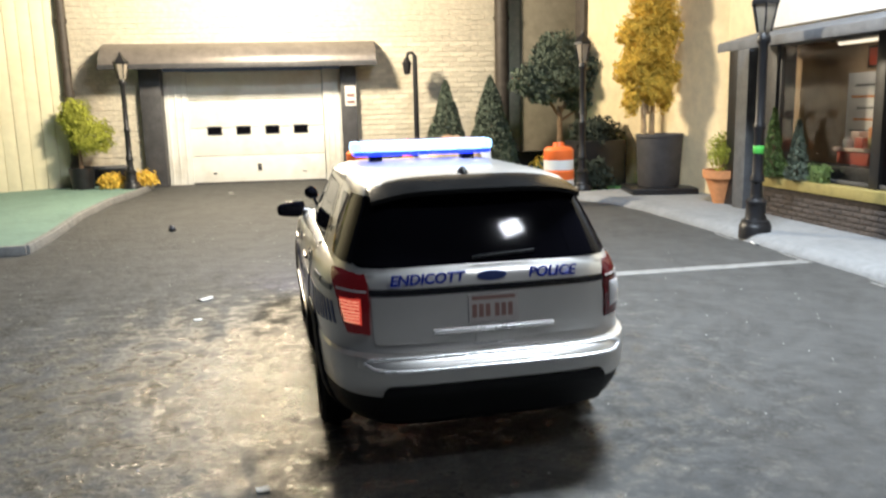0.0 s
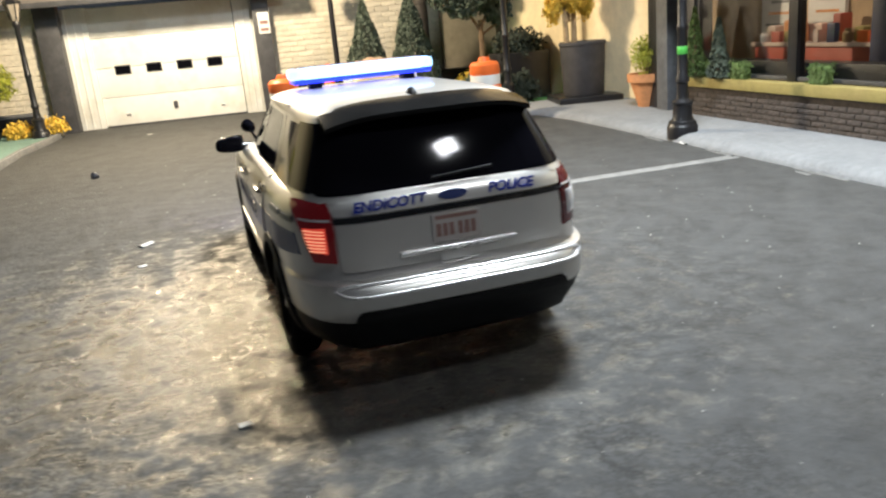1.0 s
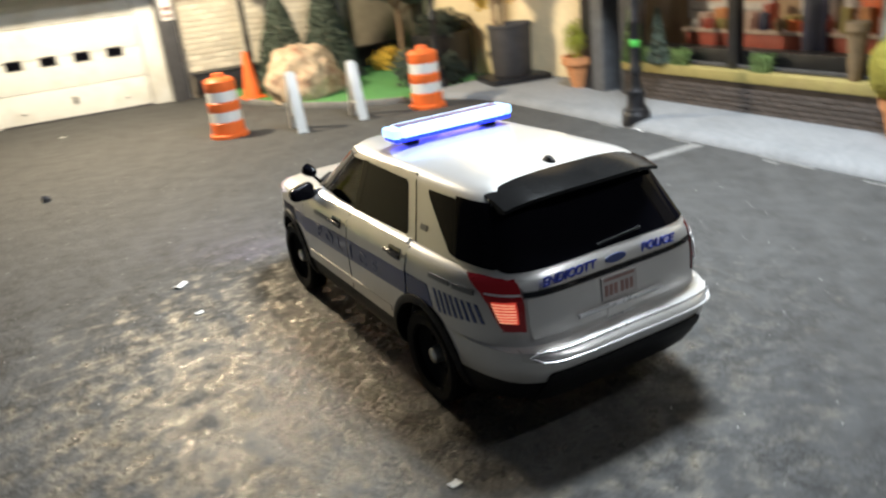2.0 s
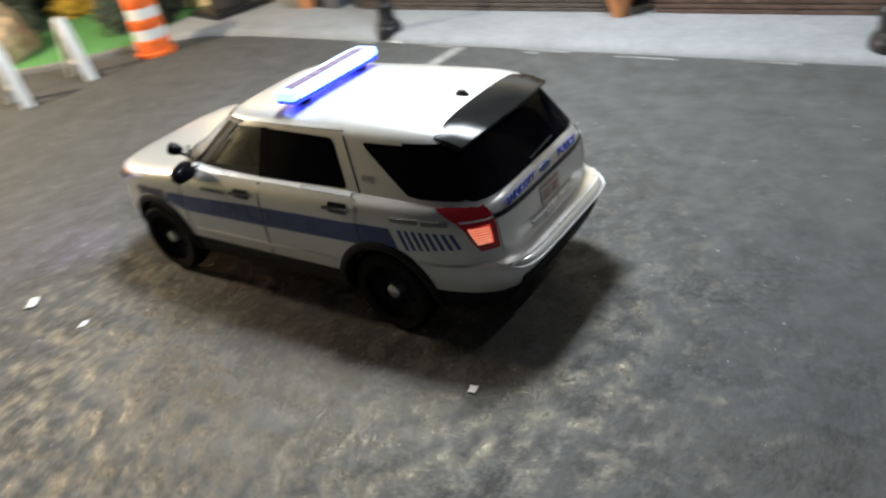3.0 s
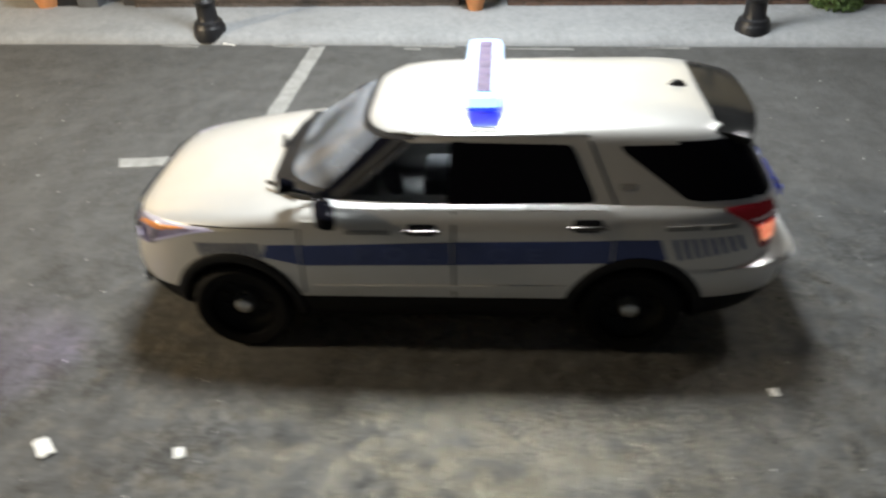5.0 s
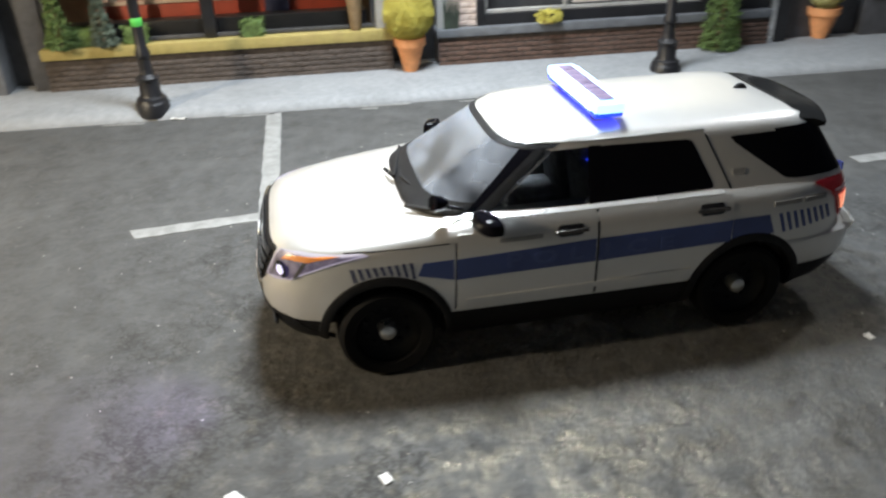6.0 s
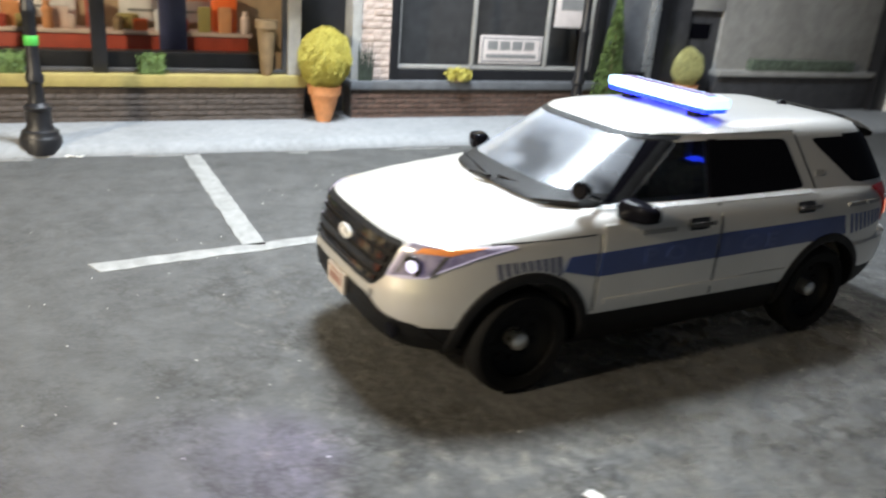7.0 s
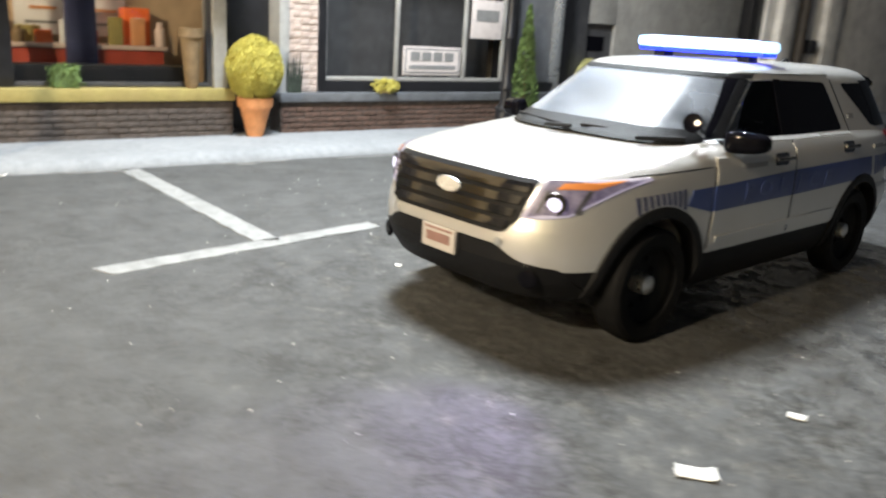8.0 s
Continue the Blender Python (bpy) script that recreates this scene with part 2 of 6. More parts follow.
BANDW = material("reflective_white", (0.72, 0.72, 0.70), 0.4, grain=0.06, grain_scale=6, stain=0.25, stain_scale=3, bump=0.002)
PAINT = material("silver_car_paint", (0.63, 0.617, 0.592), 0.33, metal=0.58, coat=0.6, grain=0.03, grain_scale=2.0, bump=0.0008, bump_scale=14)
PLASTIC = material("black_plastic", (0.006, 0.006, 0.007), 0.55, ior=1.32, grain=0.2, grain_scale=12, bump=0.003, bump_scale=60)
SPOILT = material("spoiler_top_black", (0.010, 0.010, 0.010), 0.17, ior=1.17, grain=0.2, grain_scale=5, rough_vary=0.05)
GLOSSB = material("gloss_black", (0.010, 0.010, 0.012), 0.12, coat=0.4, rough_vary=0.03)
RUBBER = material("tyre_rubber", (0.005, 0.005, 0.0055), 0.7, ior=1.25, grain=0.25, grain_scale=10, bump=0.004, bump_scale=40)
CHROME = material("dark_chrome", (0.11, 0.10, 0.09), 0.24, metal=1.0, rough_vary=0.05)
STEEL = material("hubcap_silver", (0.68, 0.68, 0.67), 0.3, metal=0.8, rough_vary=0.06)
TINT = material("tinted_glass", (0.004, 0.004, 0.006), 0.05, ior=1.14)
REDL = material("red_lens", (0.055, 0.003, 0.006), 0.12, coat=0.3, emit=(1.0, 0.02, 0.03), strength=0.03)
REDD = material("dark_red_lens", (0.10, 0.005, 0.009), 0.12, coat=0.5, rough_vary=0.03)
REDG = material("lit_tail_lens", (0.25, 0.03, 0.02), 0.15, coat=0.4, emit=(1.0, 0.08, 0.05), strength=0.52)
REDR = material("lit_tail_rib", (0.55, 0.35, 0.25), 0.15, coat=0.5, emit=(1.0, 0.42, 0.24), strength=0.85)
CLEARL = material("clear_lens", (0.55, 0.56, 0.58), 0.12, coat=0.5, rough_vary=0.04)
AMBER = material("amber_lens", (0.62, 0.23, 0.07), 0.15, coat=0.5, rough_vary=0.04)
DECAL = material("blue_decal", (0.032, 0.056, 0.20), 0.35, grain=0.08, grain_scale=5, coat=0.3)
DECAL2 = material("blue_decal_light", (0.045, 0.072, 0.225), 0.35, grain=0.08, grain_scale=5, coat=0.3)
LETTER = material("blue_lettering", (0.02, 0.04, 0.32), 0.4, grain=0.08, grain_scale=9)
GREYDEC = material("grey_decal", (0.22, 0.22, 0.22), 0.4, grain=0.1, grain_scale=9)
PLATEM = material("plate_white", (0.46, 0.43, 0.41), 0.5, grain=0.05, grain_scale=9)
PLATER = material("plate_red", (0.26, 0.15, 0.13), 0.5, grain=0.1, grain_scale=9)
GLOW = material("lightbar_lens", (0.55, 0.65, 0.9), 0.2, emit=(0.42, 0.72, 1.0), strength=1.8)
GLOWC = material("lightbar_cyan_end", (0.3, 0.5, 0.9), 0.2, emit=(0.40, 0.68, 1.0), strength=1.8)
GLOWB = material("lightbar_blue_end", (0.02, 0.03, 0.6), 0.2, emit=(0.01, 0.03, 1.0), strength=3.0)
MODP = material("purple_module", (0.13, 0.10, 0.17), 0.35, emit=(0.40, 0.36, 0.85), strength=0.06, grain=0.4, grain_scale=14)
# Silver paled past chrome, so the lamps' reflection is partly in its colour.
BRIGHT = material("bright_silver_trim", (0.82, 0.82, 0.82), 0.28, metal=0.45, coat=0.5, rough_vary=0.05)
LEAFP = material("pale_leaves", (0.46, 0.45, 0.20), 0.85, grain=0.3, grain_scale=16, bump=0.02)
LEAFL = material("lime_leaves", (0.36, 0.38, 0.05), 0.85, grain=0.5, grain_scale=9, bump=0.02)
HEADL = material("headlamp_lens", (0.5, 0.5, 0.55), 0.12, coat=0.5, emit=(0.75, 0.7, 1.0), strength=1.3)
HEADG = material("lit_headlamp_glass", (0.24, 0.23, 0.23), 0.12, coat=0.5, emit=(0.82, 0.72, 1.0), strength=0.30)
HEADI = material("violet_lit_reflector", (0.17, 0.16, 0.19), 0.2, coat=0.5, emit=(0.45, 0.33, 1.0), strength=0.055, grain=0.45, grain_scale=12)
BLUEGLOW = material("blue_window_glow", (0.02, 0.02, 0.3), 0.3, emit=(0.02, 0.05, 1.0), strength=1.0)
SEATM = material("grey_fabric", (0.26, 0.26, 0.265), 0.85, grain=0.3, grain_scale=12, bump=0.004)
PAPER = material("paper_scrap", (0.72, 0.71, 0.68), 0.8, grain=0.06, grain_scale=12, bump=0.006)
GRITM = material("grit", (0.42, 0.41, 0.39), 0.8, grain=0.3, grain_scale=20)
SIGNW = material("sign_white", (0.70, 0.69, 0.68), 0.6, grain=0.05, grain_scale=7)
SIGNP = material("sign_pink", (0.62, 0.48, 0.42), 0.6, grain=0.12, grain_scale=5)
SIGNS = material("sign_pinkish", (0.62, 0.56, 0.54), 0.6, grain=0.08, grain_scale=7)
SIGNK = material("sign_black", (0.03, 0.03, 0.035), 0.6, grain=0.2, grain_scale=7)
LANTERN = material("lantern_glass", (0.30, 0.26, 0.21), 0.25, grain=0.06, grain_scale=6)
GREENTAPE = material("green_tape", (0.08, 0.45, 0.07), 0.5, grain=0.08, grain_scale=9)
INTERIOR = material("shop_wall", (0.42, 0.30, 0.19), 0.8, grain=0.25, grain_scale=2.5, stain=0.4, stain_scale=1.0, stain_color=(0.2, 0.13, 0.09))


def pane_glass(name, tint, rough=0.02, ior=1.55, haze=0.0):
    """Thin window glass: mostly clear, with a mirror-like sheen."""
    m = bpy.data.materials.new(name)
    m.use_nodes = True
    nt = m.node_tree
    nt.nodes.remove(nt.nodes["Principled BSDF"])
    out = nt.nodes["Material Output"]
    tr, gl, mx, fr = (nt.nodes.new("ShaderNode" + k) for k in ("BsdfTransparent", "BsdfGlossy", "MixShader", "Fresnel"))
    tr.inputs["Color"].default_value = (*tint, 1)
    gl.inputs["Roughness"].default_value = rough
    fr.inputs["IOR"].default_value = ior
    nt.links.new(fr.outputs[0], mx.inputs[0])
    nt.links.new(tr.outputs[0], mx.inputs[1])
    nt.links.new(gl.outputs[0], mx.inputs[2])
    last = mx.outputs[0]
    if haze:
        # pale blue veil, painted in for the bright reflection on the windshield
        df, mh = nt.nodes.new("ShaderNodeBsdfDiffuse"), nt.nodes.new("ShaderNodeMixShader")
        df.inputs["Color"].default_value = (0.74, 0.82, 0.96, 1)
        tc, t, r = (nt.nodes.new("ShaderNode" + k) for k in ("TexCoord", "TexNoise", "MapRange"))
        t.inputs["Scale"].default_value, t.inputs["Detail"].default_value = 3.0 / S, 4.0
        r.inputs["From Min"].default_value, r.inputs["From Max"].default_value = 0.38, 0.62
        r.inputs["To Min"].default_value, r.inputs["To Max"].default_value = haze * 0.35, haze * 1.9
        nt.links.new(tc.outputs["Object"], t.inputs["Vector"])
        nt.links.new(t.outputs["Fac"], r.inputs["Value"])
        nt.links.new(r.outputs["Result"], mh.inputs[0])
        nt.links.new(last, mh.inputs[1])
        nt.links.new(df.outputs[0], mh.inputs[2])
        last = mh.outputs[0]
    nt.links.new(last, out.inputs["Surface"])
    return m


GLASS = pane_glass("shop_glass", (0.90, 0.90, 0.88), 0.03, 1.14)
CARGLASS = pane_glass("car_glass", (0.74, 0.75, 0.76), 0.03, 1.2)
SCREEN = pane_glass("windshield_glass", (0.45, 0.46, 0.50), 0.25, 1.9, haze=0.09)

# ---- mesh helpers ----


def finish(bm, sharp=35):
    bmesh.ops.remove_doubles(bm, verts=bm.verts, dist=1e-5)
    bmesh.ops.recalc_face_normals(bm, faces=bm.faces)
    for f in bm.faces:
        f.smooth = True
    lim = radians(sharp)
    for e in bm.edges:
        e.smooth = len(e.link_faces) == 2 and e.calc_face_angle(0) < lim


def mesh_of(name, bm, mat, sharp=35):
    finish(bm, sharp)
    bmesh.ops.scale(bm, vec=(S, S, S), verts=bm.verts)
    me = bpy.data.meshes.new(name)
    bm.to_mesh(me)
    bm.free()
    me.materials.append(mat)
    return me


def part(name, bm, mat, parent=None, label="", sharp=35):
    ob = new(name, bm if isinstance(bm, bpy.types.Mesh) else mesh_of(name, bm, mat, sharp))
    ob.parent = parent
    return tagged(ob, label)


def thing(name, label, category, x=0, y=0, z=0, rz=0, group="", kind=""):
    ob = new(name)
    ob.empty_display_size = 0.02
    ob.matrix_world = pose(x * S, y * S, z * S, 0, 0, rz)
    return tagged(ob, label, category, group, kind)


def alone(name, bm, mat, label, category, x=0, y=0, z=0, rz=0, group="", kind="", sharp=35):
    """A thing made of one mesh."""
    ob = new(name, mesh_of(name, bm, mat, sharp))
    ob.matrix_world = pose(x * S, y * S, z * S, 0, 0, rz)
    return tagged(ob, label, category, group, kind)


def box(x0, x1, y0, y1, z0, z1, bevel=0.0, bm=None, m=None):
    b = bmesh.new()
    r = bmesh.ops.create_cube(b, size=1)
    for v in r["verts"]:
        v.co = Vector(((x0 + x1) / 2 + v.co.x * (x1 - x0), (y0 + y1) / 2 + v.co.y * (y1 - y0), (z0 + z1) / 2 + v.co.z * (z1 - z0)))
    if bevel:
        bmesh.ops.bevel(b, geom=list(b.edges), offset=bevel, segments=2, affect="EDGES", profile=0.6)
    if m is not None:
        b.transform(m)
    return join(bm, b)


def join(bm, b):
    if bm is None:
        return b
    me = bpy.data.meshes.new("join")
    b.to_mesh(me)
    b.free()
    bm.from_mesh(me)
    bpy.data.meshes.remove(me)
    return bm


def rod(p, q, r0, r1=None, n=14, bm=None):
    """A round bar from p to q."""
    r1 = r0 if r1 is None else r1
    p, q = Vector(p), Vector(q)
    b = bmesh.new()
    bmesh.ops.create_cone(b, cap_ends=True, segments=n, radius1=r0, radius2=r1, depth=(q - p).length)
    b.transform(Matrix.Translation((p + q) / 2) @ (q - p).to_track_quat("Z", "Y").to_matrix().to_4x4())
    return join(bm, b)


def lathe(profile, n=24, bm=None, m=None):
    """A solid of revolution about z from (radius, height) pairs."""
    b = bmesh.new()
    rings = []
    for r, z in profile:
        if r < 1e-6:
            rings.append([b.verts.new((0, 0, z))])
        else:
            rings.append([b.verts.new((r * math.cos(2 * math.pi * k / n), r * math.sin(2 * math.pi * k / n), z)) for k in range(n)])
    for a, c in zip(rings, rings[1:]):
        for k in range(n):
            j = (k + 1) % n
            f = [a[k], a[j], c[j], c[k]] if len(a) > 1 and len(c) > 1 else ([a[0], c[j], c[k]] if len(c) > 1 else [a[k], a[j], c[0]])
            b.faces.new(f)
    for ring, flip in ((rings[0], True), (rings[-1], False)):
        if len(ring) > 1:
            b.faces.new(ring[::-1] if flip else ring)
    if m is not None:
        b.transform(m)
    return join(bm, b)


def plate(points, z0, z1, bevel=0.0, m=None, bm=None, steps=2):
    """A flat slab with the outline given, from z0 to z1."""
    b = bmesh.new()
    lo = [b.verts.new((x, y, z0)) for x, y in points]
    hi = [b.verts.new((x, y, z1)) for x, y in points]
    b.faces.new(lo[::-1])
    b.faces.new(hi)
    n = len(points)
    for k in range(n):
        b.faces.new((lo[k], lo[(k + 1) % n], hi[(k + 1) % n], hi[k]))
    if bevel:
        bmesh.ops.bevel(b, geom=[e for e in b.edges if all(abs(v.co.z - z1) < 1e-5 for v in e.verts)], offset=bevel, segments=steps, affect="EDGES")
    if m is not None:
        b.transform(m)
    return join(bm, b)


def crown(rx, rz, count, size, seed, bm=None, at=(0, 0, 0), cone=False, rough=0.25, fill=0.55):
    """Many small leaf clumps in an uneven egg or cone."""
    rnd = random.Random(seed)
    b = bm or bmesh.new()
    for _ in range(count):
        while True:
            d = Vector((rnd.uniform(-1, 1), rnd.uniform(-1, 1), rnd.uniform(-1, 1)))
            if 0.05 < d.length < 1:
                break
        u = d.normalized()
        k = (fill + (1 - fill) * rnd.random()) * (1 + rough * noise.noise(u * 2.3 + Vector((seed, 0, 0))))
        p = Vector((u.x * rx * k, u.y * rx * k, u.z * rz * k))
        if cone:
            h = rnd.random() ** 1.5
            a = rnd.uniform(0, 2 * math.pi)
            r = rx * (1 - h) ** 0.85 * (0.6 + 0.4 * rnd.random()) * (1 + rough * noise.noise(Vector((math.cos(a) * 2, math.sin(a) * 2, h * 5 + seed)))) + 0.01
            p = Vector((r * math.cos(a), r * math.sin(a), rz * h))
        p += Vector(at)
        q = Euler((rnd.uniform(0, 6.3), rnd.uniform(0, 6.3), rnd.uniform(0, 6.3))).to_matrix()
        s = size * rnd.uniform(0.6, 1.3)
        vs = [b.verts.new(p + q @ Vector(c) * s) for c in ((-0.6, 0, 0), (0, -0.35, 0.12), (0.6, 0, 0), (0, 0.35, 0.12))]
        b.faces.new(vs)
    return b


def leafy(name, b, mat, parent=None, label=""):
    for f in b.faces:
        f.smooth = False
    bmesh.ops.scale(b, vec=(S, S, S), verts=b.verts)
    me = bpy.data.meshes.new(name)
    b.to_mesh(me)
    b.free()
    me.materials.append(mat)
    ob = new(name, me)
    ob.parent = parent
    return tagged(ob, label)


def cut(bm, cutters, keep="DIFFERENCE"):
    """bm with the solids of cutters taken away."""
    objs = []
    for b in (bm, *cutters):
        bmesh.ops.recalc_face_normals(b, faces=b.faces)
        if b.calc_volume(signed=True) < 0:
            bmesh.ops.reverse_faces(b, faces=b.faces)
        me = bpy.data.meshes.new("solid")
        b.to_mesh(me)
        b.free()
        objs.append(new("solid", me))
    for c in objs[1:]:
        md = objs[0].modifiers.new("cut", "BOOLEAN")
        md.operation, md.object, md.solver = keep, c, "EXACT"
    got = bpy.data.meshes.new_from_object(objs[0].evaluated_get(bpy.context.evaluated_depsgraph_get()))
    res = bmesh.new()
    res.from_mesh(got)
    bpy.data.meshes.remove(got)
    bmesh.ops.triangulate(res, faces=[f for f in res.faces if len(f.verts) > 4])
    for o in objs:
        me = o.data
        bpy.data.objects.remove(o)
        bpy.data.meshes.remove(me)
    return res


def letters(name, text, size, mat, parent, m, shear=0.0, depth=0.004, label=""):
    cu = bpy.data.curves.new(name, "FONT")
    cu.body, cu.size, cu.shear, cu.extrude, cu.align_x, cu.align_y = text, size, shear, depth, "CENTER", "CENTER"
    cu.offset = size * 0.03
    ob = new("lettering_source", cu)
    me = bpy.data.meshes.new_from_object(ob.evaluated_get(bpy.context.evaluated_depsgraph_get()))
    bpy.data.objects.remove(ob)
    bpy.data.curves.remove(cu)
    b = bmesh.new()
    b.from_mesh(me)
    bpy.data.meshes.remove(me)
    b.transform(m)
    return part(name, b, mat, parent, label)

# ---- ground ----
alone("road", plate([(-13, -22), (14, -22), (14, 21), (-13, 21)], -0.4, 0.0), ASPHALT, "worn grey asphalt road with dark blotches", "road", kind="structure")
KX, SLOPE = 5.66, 0.050          # the kerb line at y = 0 and its lean
BED = [(4.85, 10.3), (4.3, 10.75), (3.65, 11.4), (3.05, 12.4), (2.55, 13.8), (2.15, 15.5), (1.9, 17.3)]
pts = [(KX - SLOPE * 22, -22), (KX + SLOPE * 5.5, 5.5), (6.03, 7.6), (5.93, 9.0), (5.5, 9.85), (4.85, 10.3), (9.0, 10.9), (14, 13), (14, -22)]
b = bmesh.new()
rings = [[b.verts.new((x + (inset if k < 6 else 0), y, z)) for k, (x, y) in enumerate(pts)] for inset, z in ((0, -0.05), (0, 0.012), (0.06, 0.075), (0.13, 0.115), (0.20, 0.13))]
for p, q in zip(rings, rings[1:]):
    for k in range(len(pts)):
        b.faces.new((p[k], p[(k + 1) % len(pts)], q[(k + 1) % len(pts)], q[k]))
b.faces.new(rings[0][::-1])
b.faces.new(rings[-1])
alone("pavement", b, PAVE, "pale grey concrete pavement with a worn sloping edge", "pavement", kind="structure", sharp=50)
alone("garden_bed", plate(BED + [(1.9, 20), (12, 20), (12, 11.9), (9.0, 10.94)], -0.05, 0.10, 0.02), GRASS, "green turf garden bed by the back wall", "garden bed", kind="structure", sharp=4)
LAWN = [(-5.45, 6.62), (-5.06, 6.66), (-5.05, 8.1), (-5.17, 10.9), (-5.07, 13.6), (-4.75, 15.6), (-4.62, 16.8), (-4.60, 17.6)]
alone("side_lawn", plate([(-13, 6.2)] + LAWN + [(-4.60, 21), (-13, 21)], -0.05, 0.12, 0.03), GREEN, "painted green ground beside the drive", "ground", kind="structure", sharp=4)


def edging(name, line, width, top, mat, label, step=1.0):
    """Kerb stones laid end to end along a line."""
    k = thing(name, label, "kerb", kind="structure")
    for (x0, y0), (x1, y1) in zip(line, line[1:]):
        run = math.hypot(x1 - x0, y1 - y0)
        n = max(1, round(run / step))
        for i in range(n):
            a = math.degrees(math.atan2(y1 - y0, x1 - x0))
            m = pose(x0 + (x1 - x0) * (i + 0.5) / n, y0 + (y1 - y0) * (i + 0.5) / n, 0, 0, 0, a)
            part("kerb_stone", box(-run / n / 2 + 0.004, run / n / 2 + 0.012, -width / 2, width / 2, -0.02, top, 0.03, m=m), mat, k)
    return k


edging("lawn_kerb", [(-12, 6.15), (-8, 6.35)] + LAWN, 0.12, 0.155, KERB, "grey concrete kerb round the green ground", 1.3)
edging("bed_kerb", BED, 0.14, 0.13, KERB, "pale kerb round the garden bed", 0.9)

# ---- back building with the garage ----
GW = (-1.5, 17.95, -5.0)          # the place and turn of the back wall
BW, BH = 0.44, 0.155               # brick face with its joint
back = box(-5.35, -2.70, 0.03, 0.4, -0.05, 9)
back = box(2.6, 13.0, 0.03, 0.4, -0.05, 9, bm=back)
back = box(-2.70, 2.6, 0.03, 0.4, 3.5, 9, bm=back)
wall_back = alone("wall_back", back, MORTAR, "cream brick back wall around the garage", "wall", *GW[:2], 0, GW[2], kind="structure")


def garage():
    g = thing("garage_door", "white sectional garage door with four small windows", "garage door", GW[0], GW[1], 0, GW[2])
    for k in range(4):
        part("door_panel", box(-2.0, 2.0, 0.20, 0.26, 0.01 + 0.84 * k, 0.838 + 0.84 * k, 0.008), WHITEP, g)
    part("bottom_seal", box(-2.0, 2.0, 0.17, 0.20, 0.0, 0.05, 0.01), DARKM, g, "dark rubber seal")
    for k in range(4):
        x = -1.28 + 0.86 * k
        f = part("door_window", box(x - 0.22, x + 0.22, 0.185, 0.21, 1.47, 1.74, 0.01), DARKM, g, "small dark window")
        part("pane", box(x - 0.19, x + 0.19, 0.181, 0.19, 1.50, 1.71), TINT, f)
    part("door_latch", box(-0.06, 0.06, 0.16, 0.21, 0.38, 0.58, 0.01), DARKM, g, "dark door latch")
    for x in (-1.35, 1.35):
        part("lift_handle", box(x - 0.06, x + 0.06, 0.17, 0.21, 0.30, 0.36, 0.01), STEEL, g, "small metal lift handle")
    for x0, x1 in ((-2.70, -2.0), (2.02, 2.60)):
        p = part("side_panel", box(x0, x1, 0.12, 0.24, 0, 3.38, 0.02), WHITEP, g, "white ribbed side panel")
        for k in range(3):
            xx = x0 + (x1 - x0) * (0.2 + 0.3 * k)
            part("rib", box(xx - 0.025, xx + 0.025, 0.09, 0.13, 0, 3.36, 0.01), WHITEP, p)
    return g


garage()
for x, w in ((-2.96, 0.30), (2.80, 0.24)):
    alone("garage_pillar", box(x - w, x + w, -0.30, 0.14, 0, 3.6, 0.02), DARKM, "dark metal pillar beside the garage door", "pillar", *GW[:2], 0, GW[2], group="garage pillars")
canopy = thing("canopy", "dark rounded metal canopy over the garage door", "canopy", GW[0], GW[1], 0, GW[2])
b = bmesh.new()
rings = []
for x in (-4.12, 3.62):
    rings.append([b.verts.new((x, 0.02 - 1.1 * math.sin(radians(a)), 3.56 + 0.62 * math.cos(radians(a)))) for a in range(0, 91, 9)] + [b.verts.new((x, -1.08, 3.46)), b.verts.new((x, 0.02, 3.50))])
n = len(rings[0])
for k in range(n):
    b.faces.new((rings[0][k], rings[0][(k + 1) % n], rings[1][(k + 1) % n], rings[1][k]))
b.faces.new(rings[0][::-1])
b.faces.new(rings[1])
part("canopy_hood", b, CANOPY, canopy)
part("canopy_rim", box(-4.15, 3.65, -1.12, -1.06, 3.40, 3.54, 0.01), DARKM, canopy, "dark canopy rim")
sg = thing("pillar_sign", "small white sign with red bars on the garage pillar", "sign", GW[0], GW[1], 0, GW[2])
part("board", box(2.69, 3.02, -0.34, -0.303, 2.25, 2.85, 0.01), SIGNW, sg)
part("sign_bar", box(2.74, 2.97, -0.346, -0.338, 2.52, 2.62), PLATER, sg)
part("sign_bar", box(2.74, 2.97, -0.346, -0.338, 2.33, 2.41), PLATER, sg)

alone("wall_bay", box(8.15, 10.6, -0.07, 0.0, 0.0, 9, 0.01), BAYM, "grey-brown stucco bay beside the brick wall", "wall", *GW[:2], 0, GW[2], kind="structure")

# left siding wall
LW = (-6.75, 17.75, 24.0)
wl = thing("wall_left", "cream vertical siding wall lit by the lamp", "wall", *LW[:2], 0, LW[2], kind="structure")
part("wall_core", box(-9, 0.0, 0.05, 0.4, -0.05, 9), SIDING, wl)
for k in range(26):
    part("siding_board", box(-0.34 * k - 0.332, -0.34 * k, -0.004 if k % 2 else 0.01, 0.06, 0.1, 9, 0.014), SIDING, wl)
def pipe(x, y, r, label):
    p = thing("drain_pipe", label, "pipe", x, y, 0.1, group="drain pipes")
    part("pipe_run", rod((0, 0, 0), (0, 0, 8.9), r, n=16), BROWNP, p)
    for z in (0.6, 2.6, 4.6):
        part("pipe_clip", lathe([(r + 0.03, z), (r + 0.03, z + 0.12)], 16), BROWNP, p)
    return p


pipe(-6.62, 17.65, 0.13, "brown drain pipe at the siding corner")
pipe(5.95, 16.95, 0.22, "brown drain pipe on the brick wall")

